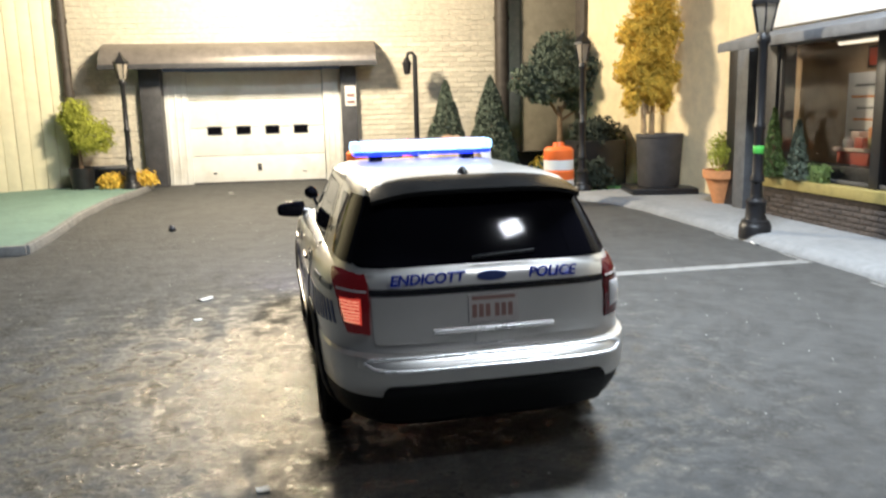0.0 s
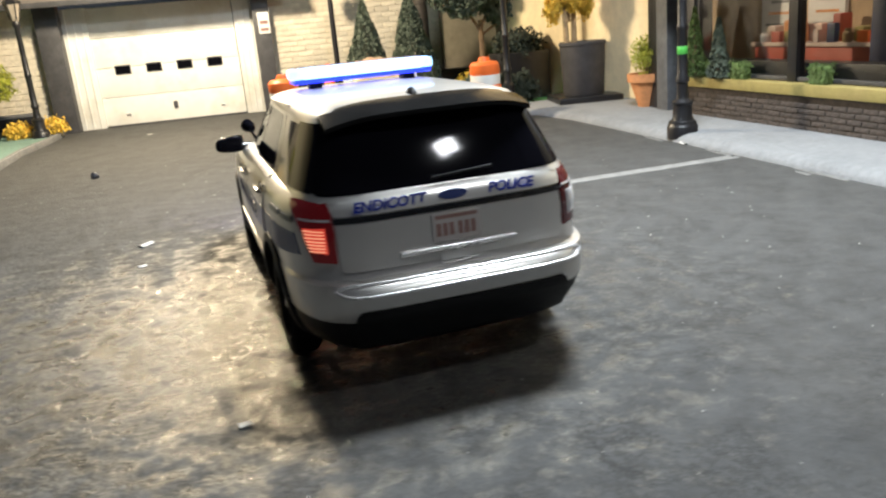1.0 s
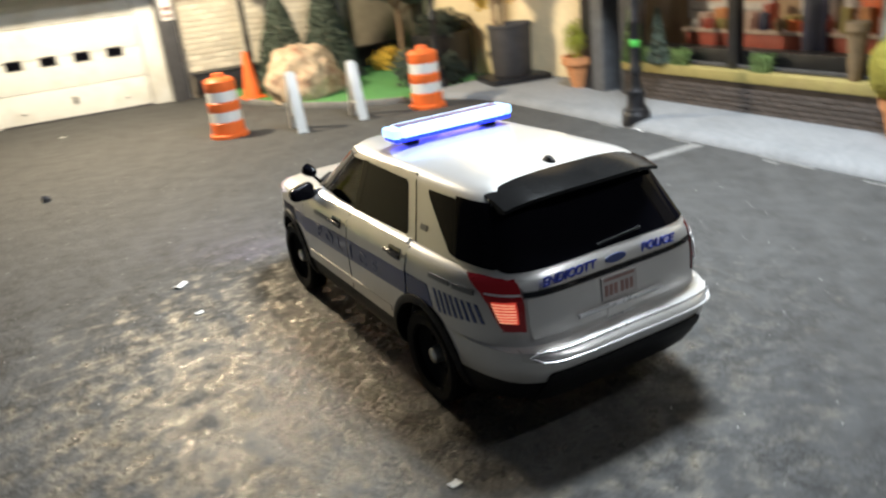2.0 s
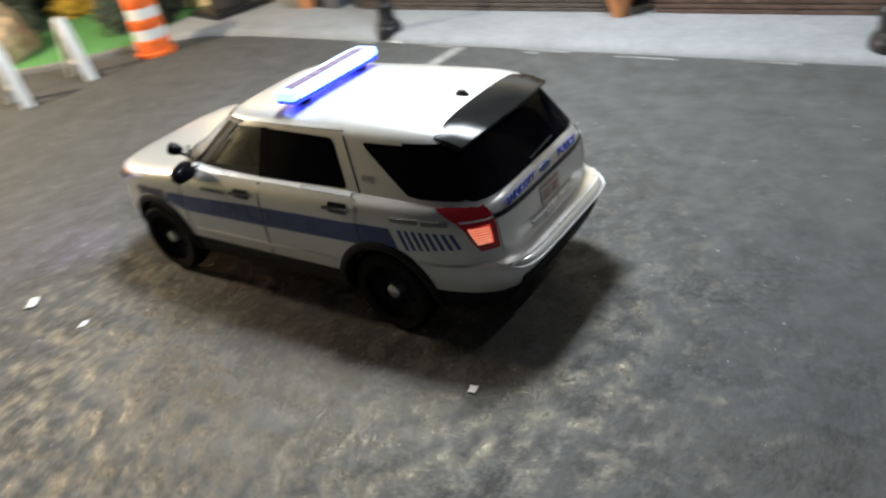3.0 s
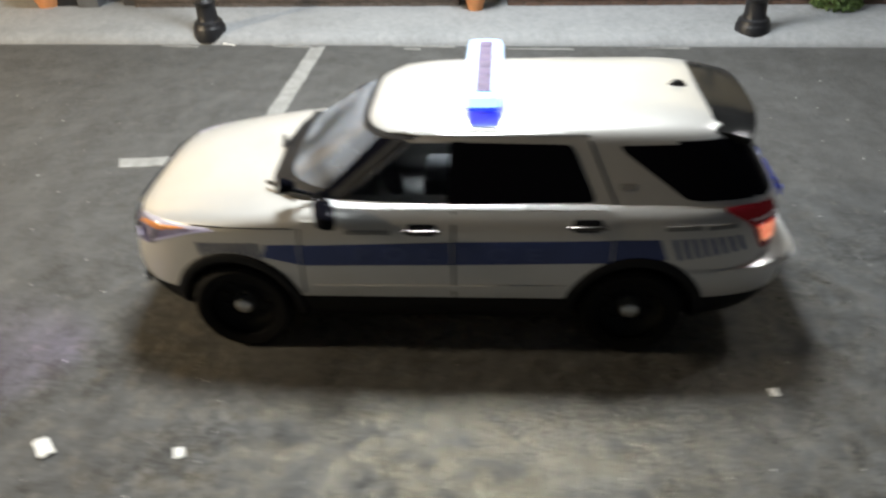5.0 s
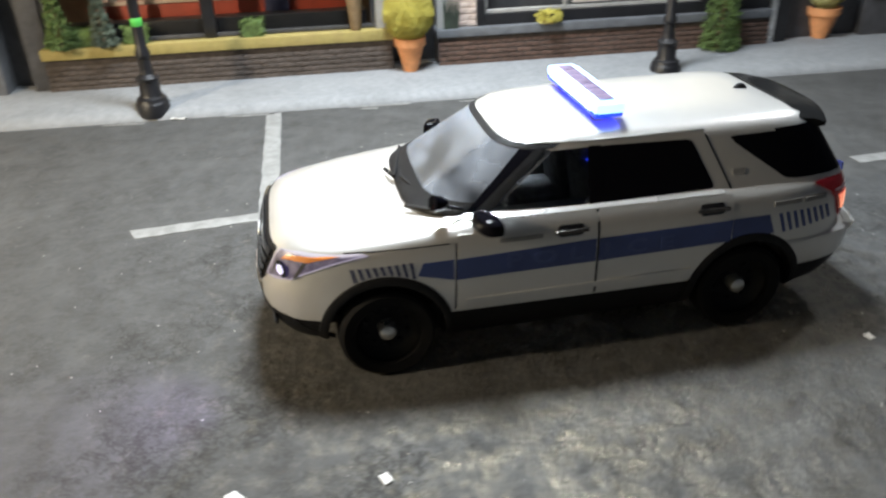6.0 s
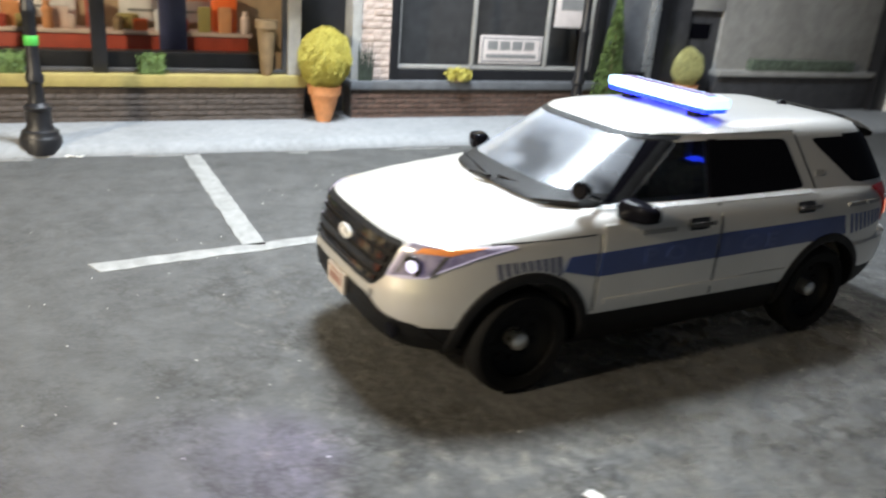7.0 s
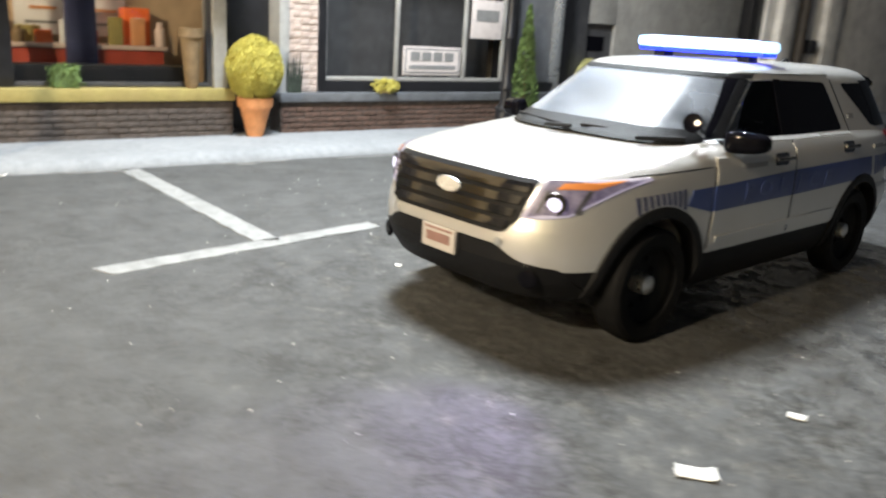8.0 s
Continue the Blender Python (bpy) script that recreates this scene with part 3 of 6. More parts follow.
# right-hand rear wall behind the planter
rw = thing("wall_corner", "cream stucco wall behind the large planter", "wall", 8.35, 7.75, 0, 10, kind="structure")
part("wall_core", box(0, 0.4, 0, 6.0, 0, 9), CREAM, rw)
alone("wall_pilaster", box(-0.12, 0.5, 5.9, 6.35, 0, 9, 0.02), BROWNP, "dark brown pilaster at the end of the cream wall", "pilaster", 8.35, 7.75, 0, 10)

# ---- shop row: local x runs into the building, y along the street ----
SX, SYAW = 7.12, -2.4


def shop(name, bm, mat, label, category, kind="", group=""):
    return alone(name, bm, mat, label, category, SX, 0, 0, SYAW, group, kind)


front = thing("wall_shop", "shop front wall of posts, lintels and brick piers", "wall", SX, 0, 0, SYAW, kind="structure")
PINKB = material("pink_brick", (0.47, 0.375, 0.325), 0.85, grain=0.25, grain_scale=6, stain=0.35, stain_scale=2, stain_color=(0.62, 0.55, 0.5), bump=0.012)
GREYW = material("grey_plaster", (0.33, 0.325, 0.31), 0.85, grain=0.14, grain_scale=3, stain=0.5, stain_scale=0.9, stain_color=(0.22, 0.21, 0.20), bump=0.012)
PALEW = material("pale_plaster", (0.78, 0.76, 0.73), 0.85, grain=0.12, grain_scale=3, stain=0.45, stain_scale=0.9, stain_color=(0.28, 0.27, 0.26), bump=0.012)
for x0, x1, y0, y1, z1, mat, name in ((0.10, 0.5, 6.75, 7.15, 5.4, BLACKP, "post"), (0.02, 0.5, 6.35, 6.72, 3.1, GREYSILL, "column"), (0.12, 0.5, 5.62, 5.95, 3.1, DARKM, "post"),
                                (0.10, 0.5, 0.26, 0.46, 3.1, GREYW, "post"), (0.06, 0.5, -0.71, -0.55, 3.1, GREYW, "post"),
                                (0.10, 0.5, -1.22, -0.71, 3.1, PINKB, "brick_pier"), (0.08, 0.5, -1.36, -1.22, 3.1, BLACKP, "post"), (0.08, 0.5, -5.42, -5.20, 3.1, BLACKP, "post"),
                                (0.06, 0.5, -6.62, -6.52, 3.4, STEEL, "post"), (0.10, 0.6, -6.9, -6.62, 5.4, BLACKP, "post"), (0.0, 0.6, -13.6, -13.1, 5.4, BLACKP, "post"), (-0.1, 0.6, -22, -13.6, 5.4, PALEW, "pier")):
    part(name, box(x0, x1, y0, y1, 0.1, z1, 0.012), mat, front)
part("lintel", box(0.06, 0.5, -6.52, 7.15, 3.1, 5.4, 0.01), CREAM, front)
part("recess_wall", box(0.42, 0.48, -0.55, 0.26, 0.1, 3.1), BLACKP, front, "dark recessed door")
part("recess_wall", box(0.46, 0.52, 5.95, 6.35, 0.1, 3.1), DARKM, front, "dark recessed door")
part("side_door", box(0.25, 0.32, -6.52, -5.42, 0.1, 3.1, 0.01), GREYSILL, front, "grey panelled side door")
part("back_wall", box(1.35, 1.5, -6.6, 7.1, 0.1, 3.1), INTERIOR, front, "tan inner shop wall")
part("shop_ceiling", box(0.5, 1.5, -6.6, 7.1, 3.1, 3.2), INTERIOR, front)
part("shop_divider", box(0.5, 1.35, -0.6, -0.5, 0.1, 3.1), INTERIOR, front)
part("shop_floor", box(0.36, 1.35, -6.6, 7.1, 0.1, 0.16), GREYSILL, front)
# third shop: pale wall with a dark doorway and a ledge
part("pale_wall", box(0.30, 0.6, -13.1, -8.45, 0.95, 5.4, 0.01), GREYW, front, "pale grey plaster wall")
# Pale wall given a dark material in place of the shadow on it.
part("dark_wall", box(0.30, 0.6, -7.6, -6.9, 0.1, 5.4, 0.01), DARKM, front, "wall beside the door, coloured dark for its shadow")
part("pale_wall", box(0.30, 0.6, -8.45, -7.6, 2.1, 5.4, 0.01), GREYW, front, "pale grey plaster wall")
dr = part("dark_door", box(0.38, 0.5, -8.45, -7.6, 0.1, 2.1, 0.01), DARKM, front, "dark blue-black door with a small window")
part("door_window", box(0.37, 0.385, -8.2, -7.7, 1.55, 1.85), TINT, dr)
part("dark_plinth", box(0.16, 0.6, -13.1, -8.4, 0.1, 0.86, 0.01), DARKM, front, "dark plinth")
part("pale_ledge", box(0.08, 0.6, -13.1, -8.4, 0.86, 0.97, 0.015), GREYW, front, "pale ledge")
for y0, y1 in ((-14.6, -14.0), (-17.0, -16.3)):
    part("pilaster", box(-0.28, -0.08, y0, y1, 0.1, 5.4, 0.015), PALEW, front, "pale plaster pilaster")
part("wall_pipe", rod((-0.20, -15.2, 0.1), (-0.20, -15.2, 5.4), 0.13, n=16), BROWNP, front, "dark wall pipe")
part("meter_box", box(-0.30, -0.08, -15.95, -15.6, 1.75, 2.1, 0.02), BLACKP, front, "small black box on the wall")
part("shelf_board", box(0.12, 0.3, -12.4, -9.3, 0.97, 1.2, 0.03), LEAFG, front, "dark low box on the ledge")

shop("yellow_ledge", box(-0.03, 0.36, 0.20, 5.72, 0.63, 0.80, 0.018), YELLOW, "yellow painted window ledge", "ledge", "structure")
shop("grey_ledge", box(-0.03, 0.36, -6.5, -0.52, 0.60, 0.74, 0.018), GREYSILL, "dark grey window ledge", "ledge", "structure")
# Painted shade: a black strip fills the gap between ledge and window.
shop("shadow_board", box(0.10, 0.36, -6.5, -1.36, 0.74, 0.92, 0.01), BLACKP, "black board put in as the shadow under the shop window", "board", "structure")
def window(name, y0, y1, z0, z1, bars, frame_mat, width=0.035):
    w = thing(name, "shop window in a thin frame", "window", SX, 0, 0, SYAW, kind="structure")
    part("pane", box(0.20, 0.212, y0, y1, z0, z1), GLASS, w).visible_shadow = False
    for y in bars:
        part("mullion", box(0.17, 0.24, y - width, y + width, z0, z1, 0.008), frame_mat, w)
    for z in (z0, z1):
        part("window_rail", box(0.17, 0.24, y0, y1, z - 0.03, z + 0.03, 0.008), frame_mat, w)
    return w


window("window_1", 0.46, 5.62, 0.84, 3.05, (0.50, 5.58), DARKM)
window("window_2", -5.20, -1.36, 0.95, 3.05, (-5.17, -1.39, -2.77, -4.25), GREYW, 0.03)
shop("window_post", box(0.14, 0.30, 3.02, 3.22, 0.8, 3.1, 0.012), BLACKP, "black post between the shop windows", "post")
shop("dark_curtain", box(0.62, 0.66, -5.2, -1.36, 0.3, 3.1), DARKM, "dark grey curtain behind the shop window", "curtain")

# awning and fascia sign
aw = thing("awning", "grey sloping fabric awning over the shop window", "awning", SX, 0, 0, SYAW)
part("awning_cloth", plate([(0.06, 3.25), (0.06, 3.32), (-0.72, 3.12), (-0.72, 3.06)], 0.0, 6.1, m=Matrix(((1, 0, 0, 0), (0, 0, 1, 0), (0, 1, 0, 0), (0, 0, 0, 1)))), GREYSILL, aw)
part("awning_valance", box(-0.74, -0.71, 0.0, 6.1, 2.97, 3.10, 0.006), GREYSILL, aw)
fs = thing("fascia_sign", "white shop fascia sign with black lettering bars", "sign", SX, 0, 0, SYAW)
part("board", box(0.0, 0.055, 0.2, 5.9, 3.34, 4.7, 0.01), SIGNW, fs)
for k in range(9):
    part("sign_bar", box(-0.008, 0.0, 4.9 - 0.5 * k, 5.25 - 0.5 * k, 3.78, 4.02), SIGNK, fs)

# inside the first shop
for y0, y1, mat, nm in ((4.35, 5.3, SIGNW, "white"), (3.35, 4.15, SIGNW, "cream"), (2.1, 2.75, SIGNW, "cream"), (1.3, 1.95, SIGNW, "white")):
    mb = thing("menu_board", nm + " menu board with dark rows inside the shop", "menu board", SX, 0, 0, SYAW, group="menu boards")
    part("board", box(1.28, 1.35, y0, y1, 1.42, 2.55, 0.01), mat, mb)
    for k in range(5):
        part("text_bar", box(1.27, 1.28, y0 + 0.12, y1 - 0.12 - 0.07 * (k % 3), 1.56 + 0.19 * k, 1.60 + 0.19 * k), TERRA if k % 2 else GREYDEC, mb)
REDC = material("red_counter", (0.42, 0.07, 0.04), 0.5, grain=0.2, grain_scale=4, stain=0.3)
NAVY = material("navy_cabinet", (0.03, 0.035, 0.09), 0.5, grain=0.2, grain_scale=4)
VASE = material("tan_vase", (0.20, 0.135, 0.07), 0.7, grain=0.2, grain_scale=6, bump=0.006)
# Strip light and area lamp added to brighten the shop; no fixture known.
LIT = material("fill_tube", (0.8, 0.8, 0.75), 0.4, emit=(1.0, 0.86, 0.66), strength=1.5)
sl = thing("ceiling_light", "added, unseen strip light that brightens the shop", "ceiling light", SX, 0, 0, SYAW)
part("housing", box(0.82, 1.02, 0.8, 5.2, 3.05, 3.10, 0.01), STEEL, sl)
part("tube", rod((0.92, 0.9, 3.03), (0.92, 5.1, 3.03), 0.03), LIT, sl, "glowing tube of the added strip light")
shop_fill_lamp = lamp("shop_fill", "AREA", (SX + 1.05, 3.0, 2.96), (SX + 1.05, 3.0, 0.0), 17, (1.0, 0.88, 0.72), size=0.15, size_y=4.2)
ct = thing("shop_counter", "red shop counter with a pale top", "counter", SX, 0, 0, SYAW)
part("counter_front", box(0.85, 1.25, 0.9, 4.9, 0.16, 1.26, 0.02), REDC, ct)
part("counter_top", box(0.80, 1.27, 0.85, 4.95, 1.26, 1.32, 0.012), SIGNP, ct)
shop("orange_box", box(0.95, 1.22, 1.05, 1.42, 1.32, 1.84, 0.03), ORANGE, "bright orange box on the counter", "box")
shop("navy_cabinet", box(0.72, 0.84, 1.85, 2.25, 0.16, 1.95, 0.03), NAVY, "dark navy cabinet in the shop", "cabinet")
for y, w, h, mat in ((3.6, 0.3, 0.28, SIGNP), (4.2, 0.24, 0.34, TERRA), (2.65, 0.3, 0.22, YELLOW), (3.15, 0.16, 0.42, REDC), (4.62, 0.2, 0.26, SIGNP)):
    shop("counter_item", box(0.95, 1.18, y - w / 2, y + w / 2, 1.32, 1.32 + h, 0.03), mat, "small box standing on the shop counter", "box", group="counter items")
rnd = random.Random(5)
GOODS = (SIGNP, TERRA, YELLOW, REDC, SIGNW, ORANGE, VASE, NAVY)
for k in range(13):
    y, w, h = 0.95 + 0.31 * k, rnd.uniform(0.10, 0.22), rnd.uniform(0.14, 0.40)
    if k % 3:
        shop("shelf_item", box(0.82, 0.92, y - w / 2, y + w / 2, 1.32, 1.32 + h, 0.02), GOODS[k % 8], "small coloured packet standing on the shop counter", "packet", group="shelf items")
    else:
        shop("shop_jar", lathe([(0.06, 1.32), (0.075, 1.35), (0.075, 1.32 + h * 0.7), (0.045, 1.32 + h * 0.8), (0.05, 1.32 + h), (0.0, 1.32 + h)], 14, m=pose(0.86, y, 0)), GOODS[k % 8], "small round jar on the shop counter", "jar", group="shop jars")
for k in range(7):
    y = 0.75 + 0.66 * k
    pic = thing("wall_picture", "small framed picture on the inner shop wall", "picture", SX, 0, 0, SYAW, group="wall pictures")
    part("frame", box(1.325, 1.35, y - 0.2, y + 0.2, 2.62, 2.98, 0.01), BROWNP, pic)
    part("print", box(1.318, 1.326, y - 0.16, y + 0.16, 2.66, 2.94), GOODS[(3 * k + 1) % 8], pic)
shop("window_trough", box(0.30, 0.62, 0.6, 5.5, 0.62, 1.08, 0.02), BLACKP, "black trough behind the shop window", "trough")
vs = shop("vase", lathe([(0.07, 0.80), (0.09, 0.85), (0.14, 1.48), (0.17, 1.50), (0.17, 1.62), (0.0, 1.62)], 20, m=pose(0.08, 0.80, 0)), VASE, "tan tapered vase on the window ledge", "vase")
for y in (4.25, 2.45, 5.0):
    p = thing("box_shrub", "square clipped green shrub on the window ledge", "shrub", *(Matrix.Rotation(radians(SYAW), 3, "Z") @ Vector((0.09, y, 0)) + Vector((SX, 0, 0.80))), group="window shrubs")
    part("shrub_core", box(-0.07, 0.07, -0.16, 0.16, 0, 0.26, 0.03), LEAFM, p)
    b = bmesh.new()
    rnd = random.Random(int(y * 10))
    for _ in range(420):
        crown(0.03, 0.03, 1, 0.05, rnd.randint(0, 9999), bm=b, at=(rnd.uniform(-0.09, 0.09), rnd.uniform(-0.19, 0.19), rnd.uniform(0, 0.29)))
    leafy("foliage", b, LEAFM, p)


def cone_shrub(x, y, z, r, h, leaf, label, seed, count=2200, size=0.09):
    p = thing("cone_shrub", label, "shrub", x, y, z, group="cone shrubs")
    part("trunk", rod((0, 0, 0), (0, 0, h * 0.8), 0.05, 0.02, n=8), BARK, p)
    leafy("foliage", crown(r, h, count, size, seed, cone=True, at=(0, 0, 0.04)), leaf, p)
    return p


cone_shrub(7.30, 5.35, 0.80, 0.22, 1.15, LEAFM, "green cone shrub on the shop ledge", 21, 1500, 0.06)
cone_shrub(7.32, 4.72, 0.80, 0.20, 0.95, LEAFG, "dark cone shrub on the shop ledge", 22, 1500, 0.06)
cone_shrub(6.78, -5.5, 0.13, 0.34, 2.15, LEAFM, "green cone shrub beside the shop door", 23, 4200, 0.06)
cone_shrub(3.85, 15.6, 0.10, 0.86, 2.75, LEAFG, "dark green cone conifer by the brick wall", 24, 11000, 0.08)
cone_shrub(5.15, 15.5, 0.10, 0.95, 2.85, LEAFG, "dark green cone conifer by the brick wall", 25, 12000, 0.08)
SPIKES = thing("spiky_plant", "small dark spiky plant on the grey ledge", "plant", *(Matrix.Rotation(radians(SYAW), 3, "Z") @ Vector((0.02, -0.78, 0)) + Vector((SX, 0, 0.74))))
for k in range(9):
    part("blade", rod((0, -0.10 + 0.025 * k, 0), (0.02 * math.sin(k * 2.1), -0.14 + 0.035 * k, 0.46 + 0.16 * math.sin(k * 1.7) ** 2), 0.024, 0.004, n=6), LEAFD, SPIKES)
low = thing("low_plant", "small pale green plant on the shop ledge", "plant", *(Matrix.Rotation(radians(SYAW), 3, "Z") @ Vector((0.03, -2.45, 0)) + Vector((SX, 0, 0.74))))
part("soil", lathe([(0.12, 0), (0.12, 0.03), (0, 0.04)], 14), BARK, low)
leafy("foliage", crown(0.24, 0.12, 500, 0.06, 31, at=(0, 0, 0.11)), LEAFY, low)

# signs behind the second window
for y0, y1, z0, z1, lab in ((-4.15, -2.90, 1.02, 1.50, "white sign with dark lettering blocks in the shop window"), (-5.10, -4.36, 1.68, 2.35, "pale notice with a grey picture in the shop window")):
    s = thing("window_sign", lab, "sign", SX, 0, 0, SYAW)
    part("board", box(0.165, 0.19, y0, y1, z0, z1, 0.006), SIGNS, s)
    if y0 > -4.2:
        part("sign_border", box(0.161, 0.165, y0 + 0.03, y1 - 0.03, z0 + 0.03, z1 - 0.03), GREYDEC, s)
        part("sign_face", box(0.157, 0.161, y0 + 0.06, y1 - 0.06, z0 + 0.06, z1 - 0.06), SIGNS, s)
        for k in range(4):
            part("letter_bar", box(0.150, 0.158, y1 - 0.34 - 0.245 * k, y1 - 0.14 - 0.245 * k, z0 + 0.24, z1 - 0.09), GREYDEC, s)
        part("letter_bar", box(0.150, 0.158, y0 + 0.12, y1 - 0.12, z0 + 0.10, z0 + 0.17), GREYDEC, s)
    else:
        part("letter_bar", box(0.158, 0.165, y0 + 0.1, y1 - 0.1, z0 + 0.3, z0 + 0.5), GREYDEC, s)

# ---- street lamps ----


def street_lamp(x, y, z=0.13):
    l = thing("street_lamp", "black cast-iron street lamp with a lantern", "street lamp", x, y, z, group="street lamps")
    part("base", lathe([(0.24, -0.10), (0.24, 0.09), (0.23, 0.105), (0.22, 0.12), (0.21, 0.17), (0.17, 0.19), (0.15, 0.24), (0.145, 0.42), (0.16, 0.44), (0.16, 0.47), (0.10, 0.52), (0.085, 0.60), (0.0, 0.60)], 24), BLACKP, l)
    part("post", lathe([(0.09, 0.58), (0.082, 0.75), (0.105, 0.78), (0.105, 0.84), (0.080, 0.89), (0.074, 1.55), (0.088, 1.58), (0.088, 1.63), (0.072, 1.66), (0.067, 2.80), (0.10, 2.85), (0.10, 2.92), (0.07, 2.98), (0.0, 2.98)], 18), BLACKP, l)
    lant = part("lantern", lathe([(0.07, 2.96), (0.09, 3.0), (0.105, 3.02), (0.185, 3.40), (0.0, 3.40)], 6), LANTERN, l, "pale lantern panes")
    part("lantern_cap", lathe([(0.215, 3.39), (0.215, 3.44), (0.12, 3.55), (0.055, 3.61), (0.03, 3.70), (0.0, 3.72)], 6), BLACKP, lant, "black lantern cap")
    for k in range(6):
        a = 2 * math.pi * k / 6
        part("glazing_bar", rod((0.107 * math.cos(a), 0.107 * math.sin(a), 3.0), (0.19 * math.cos(a), 0.19 * math.sin(a), 3.41), 0.016, n=6), BLACKP, lant)
    return l


lamp_a = street_lamp(6.08, 3.98)
for x, y, z in ((5.80, -4.03, 0.13), (-4.98, 16.5, 0.12), (6.02, 10.75, 0.10)):
    copy_thing(lamp_a, pose(x * S, y * S, z * S))
part("green_tape", lathe([(0.076, 1.20), (0.082, 1.21), (0.082, 1.31), (0.076, 1.32)], 18), GREENTAPE, lamp_a, "bright green tape round the post")
hook = thing("hooked_lamp", "black lamp post with a hooked arm and hanging lantern", "street lamp", 3.15, 16.5, 0.10)
part("post", rod((0, 0, 0), (0, 0, 3.55), 0.085, 0.07), BLACKP, hook)
part("base", lathe([(0.2, 0), (0.2, 0.1), (0.1, 0.3), (0.0, 0.3)], 16), BLACKP, hook)
b = None
for k in range(10):
    a0, a1 = radians(18 * k), radians(18 * (k + 1))
    b = rod((-0.12 + 0.12 * math.cos(a0), 0, 3.5 + 0.14 * math.sin(a0)), (-0.12 + 0.12 * math.cos(a1), 0, 3.5 + 0.14 * math.sin(a1)), 0.045, n=10, bm=b)
part("arm", b, BLACKP, hook)
part("lantern", lathe([(0.0, 3.0), (0.09, 3.03), (0.13, 3.3), (0.15, 3.32), (0.05, 3.5), (0.0, 3.52)], 12, m=pose(-0.24, 0, 0)), BLACKP, hook, "black hanging lantern")


def pot_plant(x, y, z, h, r, label, leaf, bush, seed, group="terracotta pots", dense=9000, fill=0.86, size=0.034):
    p = thing("potted_shrub", label, "potted plant", x, y, z, group=group)
    part("pot", lathe([(r * 0.48, 0), (r * 0.93, h * 0.76), (r * 1.06, h * 0.76), (r * 1.1, h), (r * 0.95, h), (r * 0.9, h * 0.85), (0, h * 0.85)], 28), TERRA, p, "terracotta pot")
    part("stem", rod((0, 0, h * 0.6), (0, 0, h + bush[1] * 0.8), 0.04), BARK, p)
    if fill > 0.5:
        core = bmesh.new()
        bmesh.ops.create_uvsphere(core, u_segments=24, v_segments=14, radius=1)
        for v in core.verts:
            v.co = Vector((v.co.x * bush[0] * 0.9, v.co.y * bush[0] * 0.9, h + bush[1] * (0.86 + 0.9 * v.co.z))) * (1 + 0.03 * noise.noise(v.co * 4))
        part("foliage_core", core, leaf, p)
    leafy("foliage", crown(bush[0], bush[1], dense, size, seed, at=(0, 0, h + bush[1] * 0.86), fill=fill, rough=0.12), leaf, p, "dense clipped foliage")
    return p


pot_plant(6.98, -0.05, 0.13, 0.56, 0.24, "terracotta pot with a clipped yellow-green shrub", LEAFY, (0.41, 0.47), 3, dense=14000, size=0.03)
pot_plant(7.58, 7.30, 0.13, 0.66, 0.36, "terracotta pot with a thin green shrub", LEAFL, (0.36, 0.42), 4, dense=1700, fill=0.2, size=0.05)
pot_plant(7.0, -7.62, 0.13, 0.55, 0.26, "terracotta pot with a pale rounded shrub", LEAFP, (0.33, 0.38), 5)

TUBM = material("dark_tub", (0.05, 0.046, 0.047), 0.7, grain=0.2, grain_scale=5, stain=0.3, stain_scale=1.5, bump=0.006)
# big planter with the golden conifer
pl = thing("planter_box", "large dark grey round planter on a black plinth", "planter", 7.42, 9.65, 0.13, -14)
part("plinth", box(-0.72, 0.72, -0.70, 0.70, 0, 0.13, 0.02), BLACKP, pl, "black plinth")
part("tub", lathe([(0.44, 0.13), (0.46, 0.16), (0.51, 1.22), (0.53, 1.24), (0.53, 1.29), (0.51, 1.31), (0.46, 1.31), (0.45, 1.16), (0.0, 1.16)], 40), TUBM, pl)
part("soil", lathe([(0.44, 1.14), (0.44, 1.19), (0.2, 1.22), (0.0, 1.22)], 24), BARK, pl)


def tree(name, x, y, z, trunks, lobes, leaf, label, seed, size=0.14, bark=None):
    t = thing(name, label, "tree", x, y, z)
    b = None
    for p, q, r0, r1 in trunks:
        b = rod(p, q, r0, r1, n=10, bm=b)
    part("trunk", b, bark or BARK, t)
    b = bmesh.new()
    for k, (c, rx, rz, n) in enumerate(lobes):
        crown(rx, rz, n, size, seed + k, bm=b, at=c, fill=0.45, rough=0.5)
    leafy("crown", b, leaf, t)
    return t


tree("golden_tree", 7.12, 9.65, 1.28, [((-0.08, 0, 0), (-0.12, 0.0, 1.1), 0.07, 0.05), ((0.1, 0, 0), (0.12, 0, 1.1), 0.07, 0.05), ((0.0, 0.05, 0.6), (0, 0, 2.4), 0.06, 0.03)],
     [((0.0, 0, 2.05), 0.56, 0.62, 9000), ((-0.42, -0.05, 1.55), 0.38, 0.40, 5200), ((0.36, 0, 1.5), 0.36, 0.40, 5000), ((0.02, -0.15, 1.15), 0.34, 0.34, 4200), ((-0.36, 0, 2.35), 0.36, 0.38, 4600),
      ((0.36, 0, 2.4), 0.36, 0.40, 4600), ((0.1, 0, 3.0), 0.50, 0.55, 7000), ((-0.42, -0.05, 0.95), 0.2, 0.40, 1900), ((0.42, 0.05, 0.95), 0.22, 0.32, 1500)],
     LEAFO, "tall golden conifer growing in the grey planter", 41, 0.052, LITBARK)
